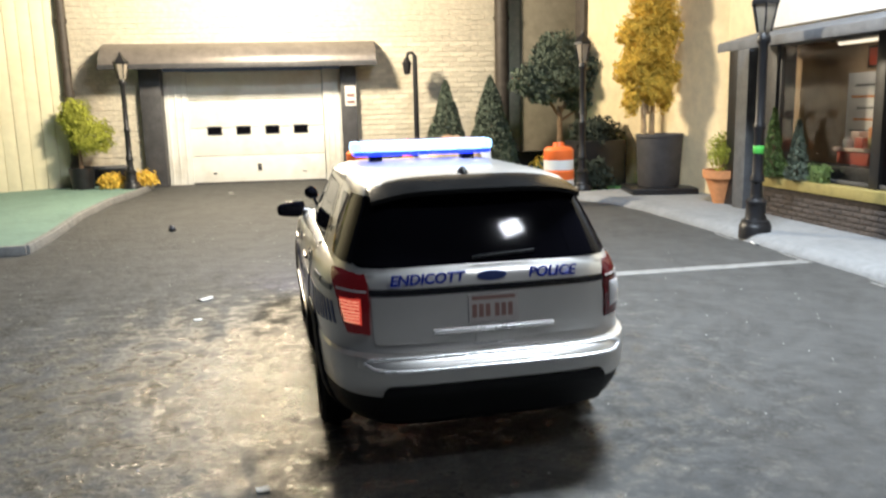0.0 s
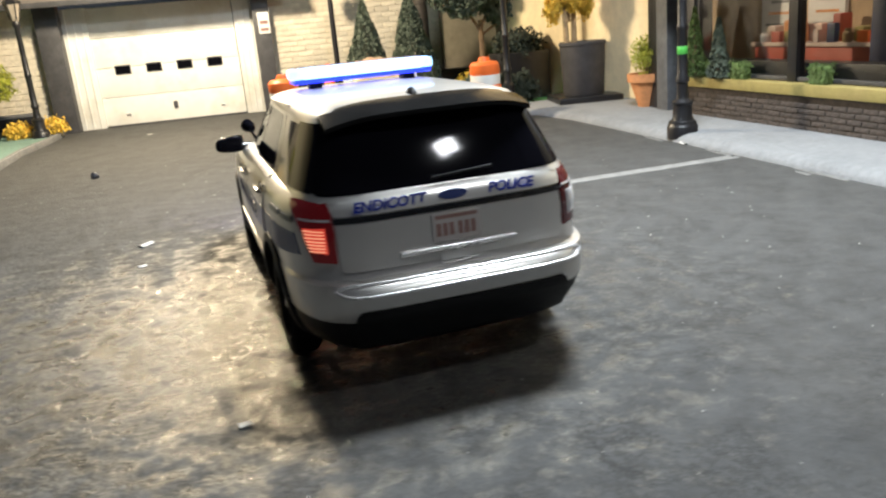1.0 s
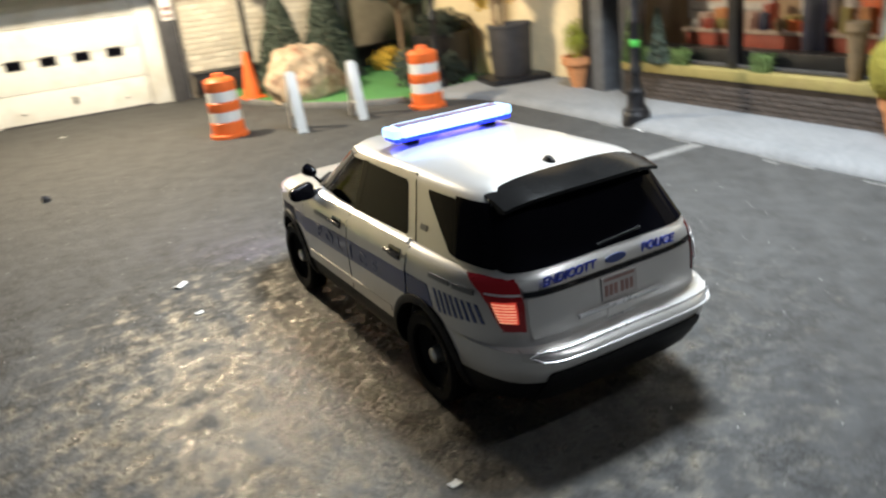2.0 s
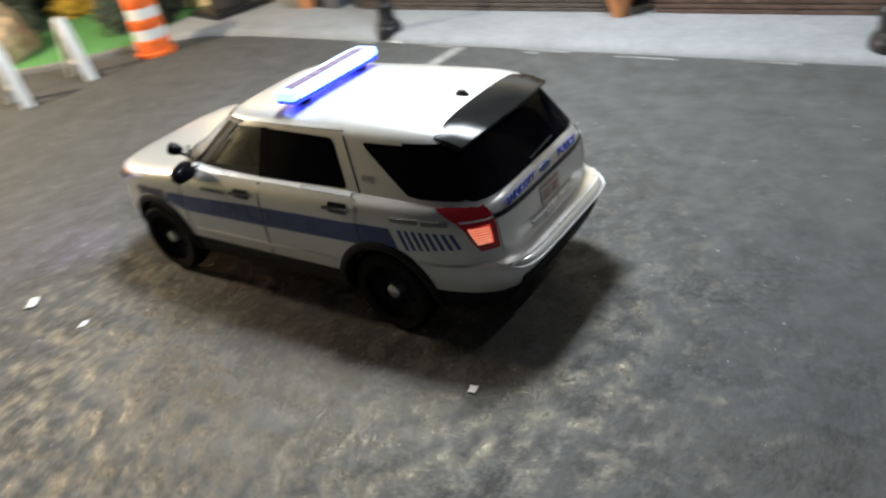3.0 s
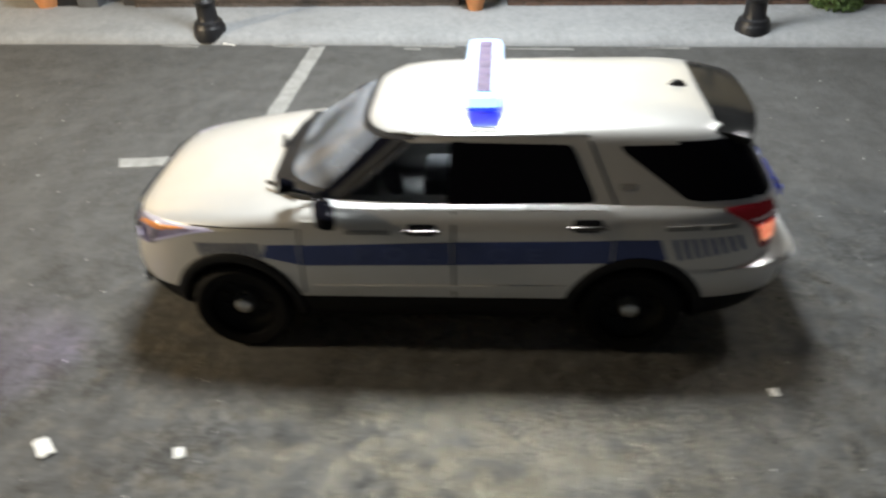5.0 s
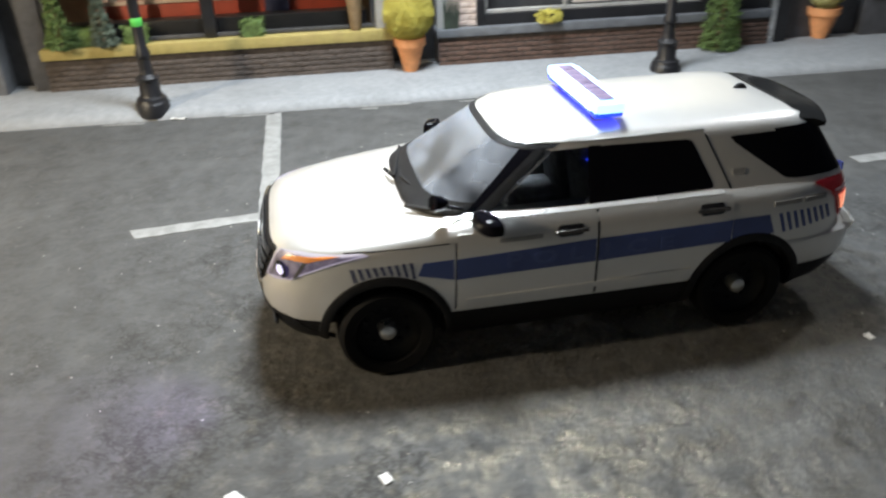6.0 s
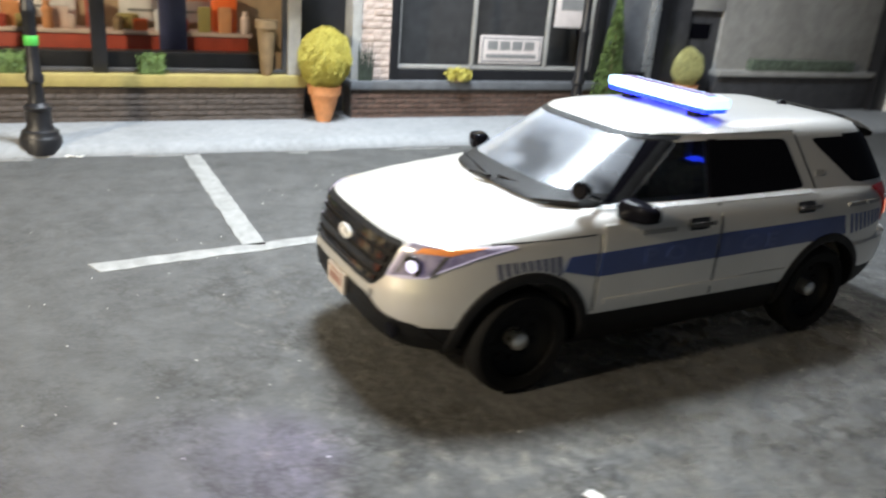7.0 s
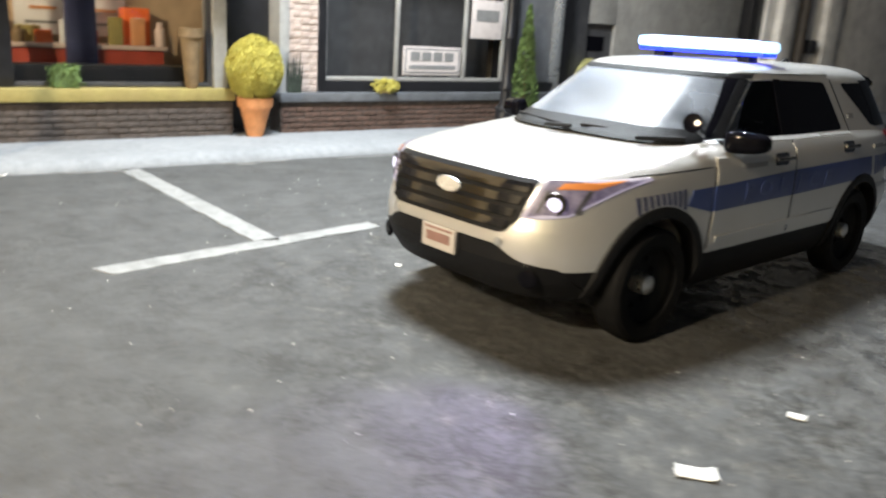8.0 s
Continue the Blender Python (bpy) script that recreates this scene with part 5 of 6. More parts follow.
def police_car():
    car = thing("police_car", "silver scale-model police SUV with blue stripe and lit roof light bar", "car")
    # body shell
    arches = [rod((sx * 0.60, y, HUB_Z), (sx * 1.3, y, HUB_Z), 0.455, n=40) for sx in (-1, 1) for y in (HUB_Y, -HUB_Y)]
    hollow = box(-0.74, 0.74, -2.0, 0.80, 0.62, 1.6)
    shell = loft(BODY, 0, NF, NR, 0.52, 1.225)
    for c in arches + [hollow]:
        shell = cut(shell, [c])
    body = part("body", shell, PAINT, car, "silver metallic body shell")
    arches = [rod((sx * 0.60, y, HUB_Z), (sx * 1.3, y, HUB_Z), 0.455, n=40) for sx in (-1, 1) for y in (HUB_Y, -HUB_Y)]
    part("lower_cladding", cut(loft(BODY, 0, NF, NR, 0.24, 0.525, grow=-0.004), arches + [box(-1.2, 1.2, 1.78, 2.6, 0.1, 0.31)]), PLASTIC, car, "black plastic sill cladding and bumpers")
    outer = loft(CABIN, CY, CF, CR, 1.20, 1.727)
    inner = loft(CABIN, CY, CF, CR, 1.10, 1.70, grow=-0.05)
    for v in inner.verts:
        v.co.z -= 0.03
    wins = [prism(w, "x", -1.2, 1.2) for w in (FRONT_WIN, REAR_WIN, QUARTER_WIN)] + [prism(WINDSHIELD, "y", 0.1, 1.6), prism(REAR_GLASS, "y", -2.6, -1.6)]
    part("cabin_frame", cut(outer, [inner] + wins), PAINT, car, "silver pillars and white-lit roof")
    # glass
    for sx in (-1, 1):
        part("front_door_window", skin(FRONT_WIN, on_side(sx, cabin_side), -0.006, 0.004), CARGLASS, car, "clear dark side glass")
        part("rear_door_window", skin(REAR_WIN, on_side(sx, cabin_side), 0.002, 0.006), TINT, car, "black tinted side glass")
        part("quarter_window", skin(QUARTER_WIN, on_side(sx, cabin_side), 0.002, 0.006, cols=20), TINT, car, "black tinted quarter glass")
    part("windshield", skin(WINDSHIELD, on_end(cabin_front), 0.0, 0.006, cols=24), SCREEN, car, "clear windshield with reflections")
    screen_edge = on_end(cabin_front)
    part("windshield_seal", skin([(-0.69, 1.618), (0.69, 1.618), (0.68, 1.645), (-0.68, 1.645)], screen_edge, 0.006, 0.012, rows=3, cols=24), PLASTIC, car, "black band above the windshield")
    part("windshield_seal", skin([(-0.82, 1.235), (0.82, 1.235), (0.79, 1.285), (-0.79, 1.285)], screen_edge, 0.006, 0.012, rows=3, cols=24), PLASTIC, car, "black band below the windshield")
    for sx in (-1, 1):
        part("windshield_seal", skin([(sx * 0.825, 1.24), (sx * 0.80, 1.24), (sx * 0.665, 1.61), (sx * 0.685, 1.61)], screen_edge, 0.005, 0.012, rows=8, cols=4), PLASTIC, car, "black band beside the windshield")
    part("rear_window", skin(REAR_GLASS, on_end(cabin_rear), 0.002, 0.006, cols=24), TINT, car, "black tinted rear window")
    # black pillars and trims round the glass
    for sx in (-1, 1):
        part("window_pillar", skin([(-0.13, 1.225), (-0.23, 1.225), (-0.255, 1.62), (-0.155, 1.62)], on_side(sx, cabin_side), 0.004, 0.02, cols=3), TINT, car, "gloss black door pillar")
        part("window_pillar", skin([(0.78, 1.235), (0.60, 1.235), (0.235, 1.612), (0.34, 1.612)], on_side(sx, cabin_side), 0.004, 0.02), TINT, car, "gloss black windshield pillar")
        part("rear_pillar", skin([(-2.22, 1.245), (-2.352, 1.245), (-2.128, 1.615), (-2.05, 1.615)], on_side(sx, cabin_side), 0.004, 0.02), TINT, car, "gloss black rear pillar")
        part("rear_pillar", skin([(sx * 0.79, 1.245), (sx * 0.86, 1.245), (sx * 0.712, 1.615), (sx * 0.65, 1.615)], on_end(cabin_rear), 0.005, 0.02, cols=6), TINT, car, "gloss black rear corner")
    part("cowl", skin([(-0.86, 1.195), (0.86, 1.195), (0.80, 1.235), (-0.80, 1.235)], on_end(cabin_front), 0.012, 0.03, rows=3, cols=24), PLASTIC, car, "black plastic cowl")
    for x0, x1 in ((-0.75, -0.05), (0.0, 0.62)):
        wiper = rod((x0, cabin_front(x0, 1.22) + 0.05, 1.235), (x1, cabin_front(x1, 1.24) + 0.035, 1.25), 0.012, n=8)
        part("wiper", rod((x0, cabin_front(x0, 1.22) + 0.05, 1.235), (x0 + 0.2, cabin_front(x0 + 0.2, 1.2) + 0.06, 1.225), 0.016, n=8, bm=wiper), PLASTIC, car, "black wiper")
    # door outlines on the pillars
    for sx in (-1, 1):
        part("door_gap", skin([(-1.262, 1.225), (-1.276, 1.225), (-1.075, 1.655), (-1.061, 1.655)], on_side(sx, cabin_side), 0.003, 0.008, rows=8, cols=2), GLOSSB, car, "thin dark gap behind the rear door")
        part("roof_gutter", skin([(0.30, 1.638), (-1.06, 1.655), (-1.06, 1.668), (0.27, 1.651)], on_side(sx, cabin_side), 0.010, 0.02, rows=2, cols=24), PAINT, car, "raised silver gutter above the doors")
    # doors, stripe, handles
    for sx in (-1, 1):
        fd = part("front_door", skin([(0.905, 0.54), (-0.155, 0.54), (-0.165, 1.20), (0.88, 1.20)], on_side(sx, body_side), 0.007, 0.02), PAINT, car)
        rd_arch = [(-1.26, 1.20), (-0.185, 1.20), (-0.175, 0.54)] + [(-HUB_Y + math.sqrt(0.49 ** 2 - (0.54 + 0.029 * k - HUB_Z) ** 2), 0.54 + 0.029 * k) for k in range(10)] + [(-1.24, 0.95)]
        rd = part("rear_door", skin(rd_arch, on_side(sx, body_side), 0.007, 0.02), PAINT, car)
        for door, y0 in ((fd, 0.045), (rd, -1.08)):
            hz = 1.095 if y0 > 0 else 1.125
            cup = skin(rounded([(y0 + 0.10, hz - 0.05), (y0 - 0.10, hz - 0.05), (y0 - 0.10, hz + 0.035), (y0 + 0.10, hz + 0.035)], 0.03), on_side(sx, body_side), 0.010, 0.02, rows=4)
            part("handle_cup", cup, GLOSSB, door, "dark recess behind the handle")
            x = sx * (body_side(y0, hz) + 0.035)
            part("handle", box(x - 0.014, x + 0.014, y0 - 0.13, y0 + 0.13, hz - 0.014, hz + 0.014, 0.010), CHROME, door, "dark chrome door handle")
        part("window_sill_trim", skin([(0.80, 1.205), (-1.20, 1.205), (-1.20, 1.225), (0.80, 1.225)], on_side(sx, body_side), 0.010, 0.02, rows=2, cols=24), BRIGHT, car, "bright strip under the side windows")
        part("door_seam", skin([(-0.157, 0.54), (-0.173, 0.54), (-0.183, 1.20), (-0.167, 1.20)], on_side(sx, body_side), 0.009, 0.008, rows=6, cols=2), GLOSSB, body, "dark gap between the doors")
        part("stripe", skin([(0.905, 0.80), (-0.155, 0.815), (-0.155, 1.0), (0.905, 0.965)], on_side(sx, body_side), 0.010, 0.006, rows=4), DECAL, fd, "dark blue side stripe")
        part("stripe", skin([(-0.178, 0.815), (-1.25, 0.838), (-1.256, 1.015), (-0.178, 1.0)], on_side(sx, body_side), 0.010, 0.006, rows=4), DECAL, rd, "dark blue side stripe")
        part("stripe", skin([(-1.264, 0.84), (-1.63, 0.855), (-1.57, 1.015), (-1.264, 1.015)], on_side(sx, body_side), 0.004, 0.006, rows=4), DECAL, body, "dark blue side stripe")
        part("stripe", skin([(1.19, 0.862), (0.925, 0.80), (0.925, 0.965), (1.15, 0.958)], on_side(sx, body_side), 0.004, 0.006, rows=4), DECAL, body, "dark blue side stripe")
        for k in range(8):
            a = -1.65 - 0.062 * k
            part("slash_mark", skin([(a - 0.058, 0.85 + 0.006 * k), (a - 0.085, 0.85 + 0.006 * k), (a - 0.03, 1.015), (a, 1.015)], on_side(sx, body_side), 0.004, 0.006, rows=3, cols=2), DECAL, body, "slanted blue stripe end")
        for k in range(9):
            a = 1.215 + 0.053 * k
            lo = HUB_Z + math.sqrt(0.515 ** 2 - (a - HUB_Y) ** 2) + 0.004
            hi = 0.972 - 0.003 * k
            part("slash_mark", skin([(a + 0.012, lo), (a - 0.012, lo), (a + 0.010, hi), (a + 0.034, hi)], on_side(sx, body_side), 0.004, 0.006, rows=3, cols=2), NAVY, body, "slanted dark blue stripe end")
        for k in range(6):
            y = 0.48 - 0.24 * k
            host = fd if y > -0.15 else rd
            mark_at = pose(sx * (body_side(y, 0.90) + 0.0125), y, 0.90, 90, 0, 90 * sx) @ Matrix.Diagonal((1.5, 1, 1, 1))
            letters("side_letter", "POLICE"[k] if sx < 0 else "POLICE"[5 - k], 0.15, DECAL2, host, mark_at, depth=0.002, label="faint pale blue letter on the stripe")
        for y, w, z in ((0.42, 0.16, 1.07), (-1.72, 0.12, 1.095), (-1.98, 0.1, 1.09)):
            part("side_text_bar", skin([(y + w, z - 0.016), (y - w, z - 0.016), (y - w, z + 0.016), (y + w, z + 0.016)], on_side(sx, body_side), 0.011, 0.01, rows=2, cols=4), GREYDEC, body if y < 0 else fd, "small grey lettering")
        part("side_text_bar", skin([(-1.29, 1.32), (-1.39, 1.32), (-1.39, 1.36), (-1.29, 1.36)], on_side(sx, cabin_side), 0.006, 0.008, rows=2, cols=3), GREYDEC, car, "small grey badge")
        # arch flares
        for hub in (HUB_Y, -HUB_Y):
            b = bmesh.new()
            rings = []
            for k in range(33):
                a = radians(-8 + 196 * k / 32)
                row = []
                for r, o in ((0.44, -0.10), (0.44, 0.018), (0.465, 0.026), (0.505, 0.014), (0.512, -0.02)):
                    y, z = hub + r * math.cos(a), HUB_Z + r * math.sin(a)
                    row.append(b.verts.new((sx * (body_side(y, max(z, 0.30)) + o), y, z)))
                rings.append(row)
            for p, q in zip(rings, rings[1:]):
                for k in range(4):
                    b.faces.new((p[k], p[k + 1], q[k + 1], q[k]))
            part("arch_flare", b, PLASTIC, car, "black plastic wheel arch flare")
        # mirrors and spotlight
        x = sx * 1.045
        pod = bmesh.new()
        bmesh.ops.create_uvsphere(pod, u_segments=24, v_segments=16, radius=1)
        for v in pod.verts:
            u = [math.copysign(abs(c) ** 0.55, c) for c in v.co]
            v.co = Vector((x + 0.130 * u[0], 0.67 + (0.095 if u[1] > 0 else 0.05) * u[1] - 0.04 * sx * u[0], 1.24 + (0.072 - 0.014 * sx * u[0]) * u[2]))
        mir = part("wing_mirror", pod, TINT, car, "glossy black wing mirror")
        part("mirror_stalk", rod((sx * 0.84, 0.70, 1.20), (sx * 0.95, 0.69, 1.215), 0.03, 0.035), GLOSSB, mir)
        part("mirror_glass", lathe([(0.0, -0.003), (0.088, -0.003), (0.09, 0.0), (0.088, 0.003), (0.0, 0.003)], 24, m=pose(x, 0.616, 1.24, 90, 0, -12 * sx) @ Matrix.Diagonal((1.2, 0.6, 1, 1))), TINT, mir, "dark mirror glass")
    spot = part("spotlight", lathe([(0.0, -0.08), (0.035, -0.07), (0.055, -0.03), (0.062, 0.04), (0.054, 0.048), (0.0, 0.044)], 18,
                                    m=pose(-0.83, 1.0, 1.345, -75, 0, 20)), TINT, car, "black chrome pillar spotlight")
    part("spotlight_arm", rod((-0.80, 0.82, 1.26), (-0.83, 0.99, 1.325), 0.018), GLOSSB, spot)
    # rear end
    rear, crear = on_end(body_rear), on_end(cabin_rear)
    for sx in (-1, 1):
        inner = [(body_rear(0.715, z), z) for z in (0.86, 0.93, 1.0, 1.07, 1.13, 1.17, 1.205)]
        lens = [(-1.985, 1.195), (-2.07, 1.145), (-2.15, 1.10), (-2.21, 1.03), (-2.25, 0.94), (-2.29, 0.865)] + inner + [(-2.15, 1.20)]
        tail = part("tail_lamp", skin(lens, on_side(sx, body_side), 0.014, 0.03, rows=16), REDL if sx < 0 else REDD, car, "red tail lamp with clear centre")
        glow = [(-2.222, 1.060), (-2.250, 1.0), (-2.286, 0.925)] + [(body_rear(0.752, z), z) for z in (0.918, 0.95, 1.0, 1.04, 1.068)]
        lens_mat = REDG if sx < 0 else CLEARL
        inset = part("reverse_lens", skin(glow, on_side(sx, body_side), 0.018, 0.01, rows=8), lens_mat, tail,
                     "glowing orange-red lens" if sx < 0 else "clear ribbed reversing lens")
        for k in range(7):
            z = 0.930 + 0.019 * k
            a = -2.274 + 0.40 * (z - 0.925)
            part("lens_rib", skin([(a, z), (a, z + 0.007), (body_rear(0.760, z), z + 0.007), (body_rear(0.760, z), z)], on_side(sx, body_side), 0.023, 0.006, rows=2, cols=4), REDR if sx < 0 else CLEARL, inset)
        part("lamp_strip", skin([(-2.165, 1.112), (-2.175, 1.100)] + [(body_rear(0.72, z), z) for z in (1.100, 1.112)], on_side(sx, body_side), 0.018, 0.006, rows=2, cols=8), BRIGHT, tail, "thin bright strip across the lamp")
    part("tailgate_trim", skin([(-0.71, 1.085), (0.71, 1.085), (0.71, 1.115), (-0.71, 1.115)], rear, 0.008, 0.02, rows=2, cols=20), GLOSSB, car, "gloss black tailgate strip")
    part("tailgate_panel", skin(rounded([(-0.69, 0.80), (0.69, 0.80), (0.70, 1.08), (-0.70, 1.08)], 0.03), rear, 0.007, 0.02, rows=4, cols=20), PAINT, car, "silver tailgate panel")
    part("tailgate_band", skin([(-0.70, 1.122), (0.70, 1.122), (0.74, 1.222), (-0.74, 1.222)], rear, 0.010, 0.03, rows=4, cols=20), PAINT, car, "silver band below the rear window")
    bar_line = [(-0.36 + 0.06 * k, body_rear(0.06 * k - 0.36, 0.87) - 0.028, 0.872) for k in range(13)]
    part("tailgate_bar", tube(bar_line, 0.017, 12), BRIGHT, car, "bright tailgate grab bar")
    part("hitch_cover", skin(rounded([(-0.11, 0.785), (0.11, 0.785), (0.11, 0.845), (-0.11, 0.845)], 0.012), rear, 0.016, 0.02, rows=2, cols=6), PAINT, car, "square silver cover")
    step = bmesh.new()
    rings = []
    for k in range(29):
        e = k / 14 - 1
        x = 0.80 * e
        o = 0.062 * (1 - abs(e) ** 8)
        y = body_rear(x, 0.72)
        rings.append([step.verts.new((x, y + dy, z)) for dy, z in ((0.05, 0.762), (-0.012 - 0.15 * o, 0.757), (-0.012 - 0.55 * o, 0.738), (-0.012 - 0.95 * o, 0.712), (-0.012 - o, 0.694), (0.05, 0.682))])
    for p, q in zip(rings, rings[1:]):
        for k in range(6):
            step.faces.new((p[k], p[(k + 1) % 6], q[(k + 1) % 6], q[k]))
    step.faces.new(rings[0])
    step.faces.new(rings[-1][::-1])
    part("bumper_step", step, PAINT, car, "silver ledge on the rear bumper", sharp=50)
    # Bright tubes stand in for the two highlight lines on the bumper.
    for z, out in ((0.757, 0.018), (0.700, 0.070)):
        lip = []
        for k in range(31):
            e = k / 15 - 1
            x = 0.77 * e
            bend = max(0.0, abs(e) - 0.90) * 10
            lip.append((x, body_rear(x, 0.72) - out + (out - 0.03) * bend, z + (0.728 - z) * bend ** 2))
        part("bumper_lip", tube(lip, 0.010), BRIGHT, car, "bright bumper edge drawn along its highlight")
    for z in (0.778, 0.852):
        part("cover_edge", tube([(-0.12, body_rear(0.12, z) - 0.012, z), (0.12, body_rear(0.12, z) - 0.012, z)], 0.006), BRIGHT, car, "thin bright edge of the square cover")
    part("rear_valance", skin(rounded([(-0.70, 0.33), (0.70, 0.33), (0.66, 0.585), (-0.66, 0.585)], 0.05), rear, 0.012, 0.04, rows=4, cols=20), PLASTIC, car, "black rear valance")
    tag = part("number_plate", skin([(-0.15, 0.905), (0.15, 0.905), (0.15, 1.065), (-0.15, 1.065)], rear, 0.016, 0.012, rows=2, cols=4), PLATEM, car, "pale plate with plain bars")
    part("plate_bar", skin([(-0.13, 1.035), (0.13, 1.035), (0.13, 1.058), (-0.13, 1.058)], rear, 0.018, 0.004, rows=2, cols=4), PLATER, tag)
    for k, x in enumerate((-0.115, -0.075, -0.035, 0.02, 0.06, 0.10)):
        part("plate_bar", skin([(x - 0.014, 0.935), (x + 0.014, 0.935), (x + 0.014, 1.01), (x - 0.014, 1.01)], rear, 0.018, 0.004, rows=2, cols=3), PLATER, tag)
    for word, x, size in (("ENDICOTT", -0.385, 0.084), ("POLICE", 0.365, 0.084)):
        m = pose(x, body_rear(x, 1.175) - 0.022, 1.172, 90, 0, 1.5 * (1 if x < 0 else -1)) @ Matrix.Diagonal((1.03 if x < 0 else 1.04, 1, 1, 1))
        letters("rear_lettering", word, size, LETTER, car, m, shear=0.16, depth=0.004, label="blue slanted lettering " + word)
    part("rear_badge", lathe([(0.0, -0.006), (0.085, -0.006), (0.09, 0.0), (0.085, 0.006), (0.0, 0.006)], 28,
                             m=pose(0.0, body_rear(0, 1.175) - 0.018, 1.172, 90, 0, 0) @ Matrix.Diagonal((1, 0.34, 1, 1))), DECAL, car, "plain blue oval badge")
    spoiler = bmesh.new()
    rings = []
    for k in range(25):
        x = -0.65 + 1.30 * k / 24
        e = abs(x) / 0.65
        y1 = -2.25 + 0.10 * e ** 3
        y0 = -1.90 - 0.01 * e
        zt = 1.722 - 0.065 * e ** 4
        rings.append([spoiler.verts.new(c) for c in ((x, y0, zt - 0.004), (x, (y0 + y1) / 2, zt - 0.02), (x, y1, zt - 0.06), (x, y1 + 0.01, zt - 0.088), (x, y0 - 0.12, zt - 0.095), (x, y0, zt - 0.08))])
    for p, q in zip(rings, rings[1:]):
        for k in range(6):
            spoiler.faces.new((p[k], p[(k + 1) % 6], q[(k + 1) % 6], q[k]))
    spoiler.faces.new(rings[0])
    spoiler.faces.new(rings[-1][::-1])
    part("roof_spoiler", spoiler, SPOILT, car, "gloss black roof spoiler")
    part("rear_wiper", rod((-0.1, cabin_rear(0, 1.27) - 0.02, 1.27), (0.28, cabin_rear(0.28, 1.29) - 0.02, 1.29), 0.010, n=8), PLASTIC, car, "black rear wiper")
    part("antenna", lathe([(0.045, 0), (0.042, 0.03), (0.022, 0.06), (0.0, 0.068)], 16, m=pose(0, -1.76, 1.69) @ Matrix.Diagonal((0.8, 1.5, 1, 1))), PLASTIC, car, "small black roof antenna base")
    # front end
    front = on_end(body_front)
    grille = part("grille", skin(rounded([(-0.50, 0.715), (0.50, 0.715), (0.575, 0.80), (0.63, 1.035), (-0.63, 1.035), (-0.575, 0.80)], 0.04), front, 0.006, 0.03, rows=10, cols=24), PLASTIC, car, "black slatted front grille")
    for k in range(4):
        z = 0.742 + 0.072 * k
        w = 0.51 + 0.026 * k
        part("grille_bar", skin([(-w, z), (w, z), (w + 0.012, z + 0.046), (-w - 0.012, z + 0.046)], front, 0.026, 0.03, rows=3, cols=20), GLOSSB, grille, "gloss black grille bar")
    part("front_badge", lathe([(0.0, -0.008), (0.10, -0.008), (0.108, 0.0), (0.10, 0.008), (0.0, 0.008)], 28,
                              m=pose(0, body_front(0, 0.92) + 0.036, 0.915, 98, 0, 0) @ Matrix.Diagonal((1, 0.45, 1, 1))), BRIGHT, car, "plain silver oval badge")
    part("front_bumper", skin(rounded([(-0.86, 0.33), (0.86, 0.33), (0.80, 0.535), (0.60, 0.57), (0.46, 0.645), (-0.46, 0.645), (-0.60, 0.57), (-0.80, 0.535)], 0.03), front, 0.003, 0.03, rows=10, cols=28), PLASTIC, car, "black plastic front bumper")
    tag = part("number_plate", box(-0.155, 0.155, body_front(0, 0.57) + 0.006, body_front(0, 0.57) + 0.03, 0.50, 0.65, 0.004), PLATEM, car, "pale plate with plain red bars")
    yb = body_front(0, 0.57) + 0.032
    part("plate_bar", box(-0.11, 0.11, yb - 0.004, yb, 0.545, 0.605), PLATER, tag)
    part("plate_bar", box(-0.13, 0.13, yb - 0.004, yb, 0.623, 0.637), PLATER, tag)
    for sx in (-1, 1):
        hl = [(sx * a, c) for a, c in ((0.585, 0.815), (0.70, 0.825), (0.80, 0.85), (0.878, 0.945), (0.945, 1.045), (0.93, 1.06), (0.655, 1.04))]
        head = part("headlamp", skin(hl, front, 0.008, 0.03, rows=14, cols=18), HEADG, car, "lit clear headlamp with violet glow and amber marker")
        part("headlamp_insert", skin([(sx * a, c) for a, c in ((0.615, 0.828), (0.79, 0.856), (0.868, 0.948), (0.938, 1.050), (0.672, 1.036))], front, 0.012, 0.01, rows=8, cols=12), HEADI, head, "violet-lit reflector behind the lens")
        part("marker_lens", skin([(sx * a, c) for a, c in ((0.72, 0.992), (0.85, 1.000), (0.905, 1.045), (0.735, 1.025))], front, 0.016, 0.01, rows=4, cols=10), AMBER, head, "amber marker lens")
        for a, c in ((0.665, 0.0), (0.815, 0.012)):
            part("lamp_divider", skin([(sx * (a + u), c + w) for u, w in ((-0.008, 0.855), (0.008, 0.857), (0.03, 0.985), (0.014, 0.983))], front, 0.015, 0.008, rows=4, cols=2), DARKM, head, "dark divider inside the headlamp")
        ring_at = Vector((sx * 0.735, body_front(0.735, 0.915) + 0.009, 0.915))
        part("projector_bowl", lathe([(0.040, 0.010), (0.066, 0.012), (0.070, 0.004), (0.040, -0.012)], 20, m=Matrix.Translation(ring_at) @ pose(0, 0, 0, -90, 0, -sx * 28)), CHROME, head, "dark chrome bowl round the projector")
        p = Vector((sx * 0.735, body_front(0.735, 0.915) + 0.012, 0.915))
        part("projector", lathe([(0.0, 0.0), (0.034, 0.0), (0.040, 0.012), (0.03, 0.018), (0.0, 0.012)], 18, m=Matrix.Translation(p) @ pose(0, 0, 0, -90, 0, -sx * 28)), HEADL, head, "round glowing projector lens")
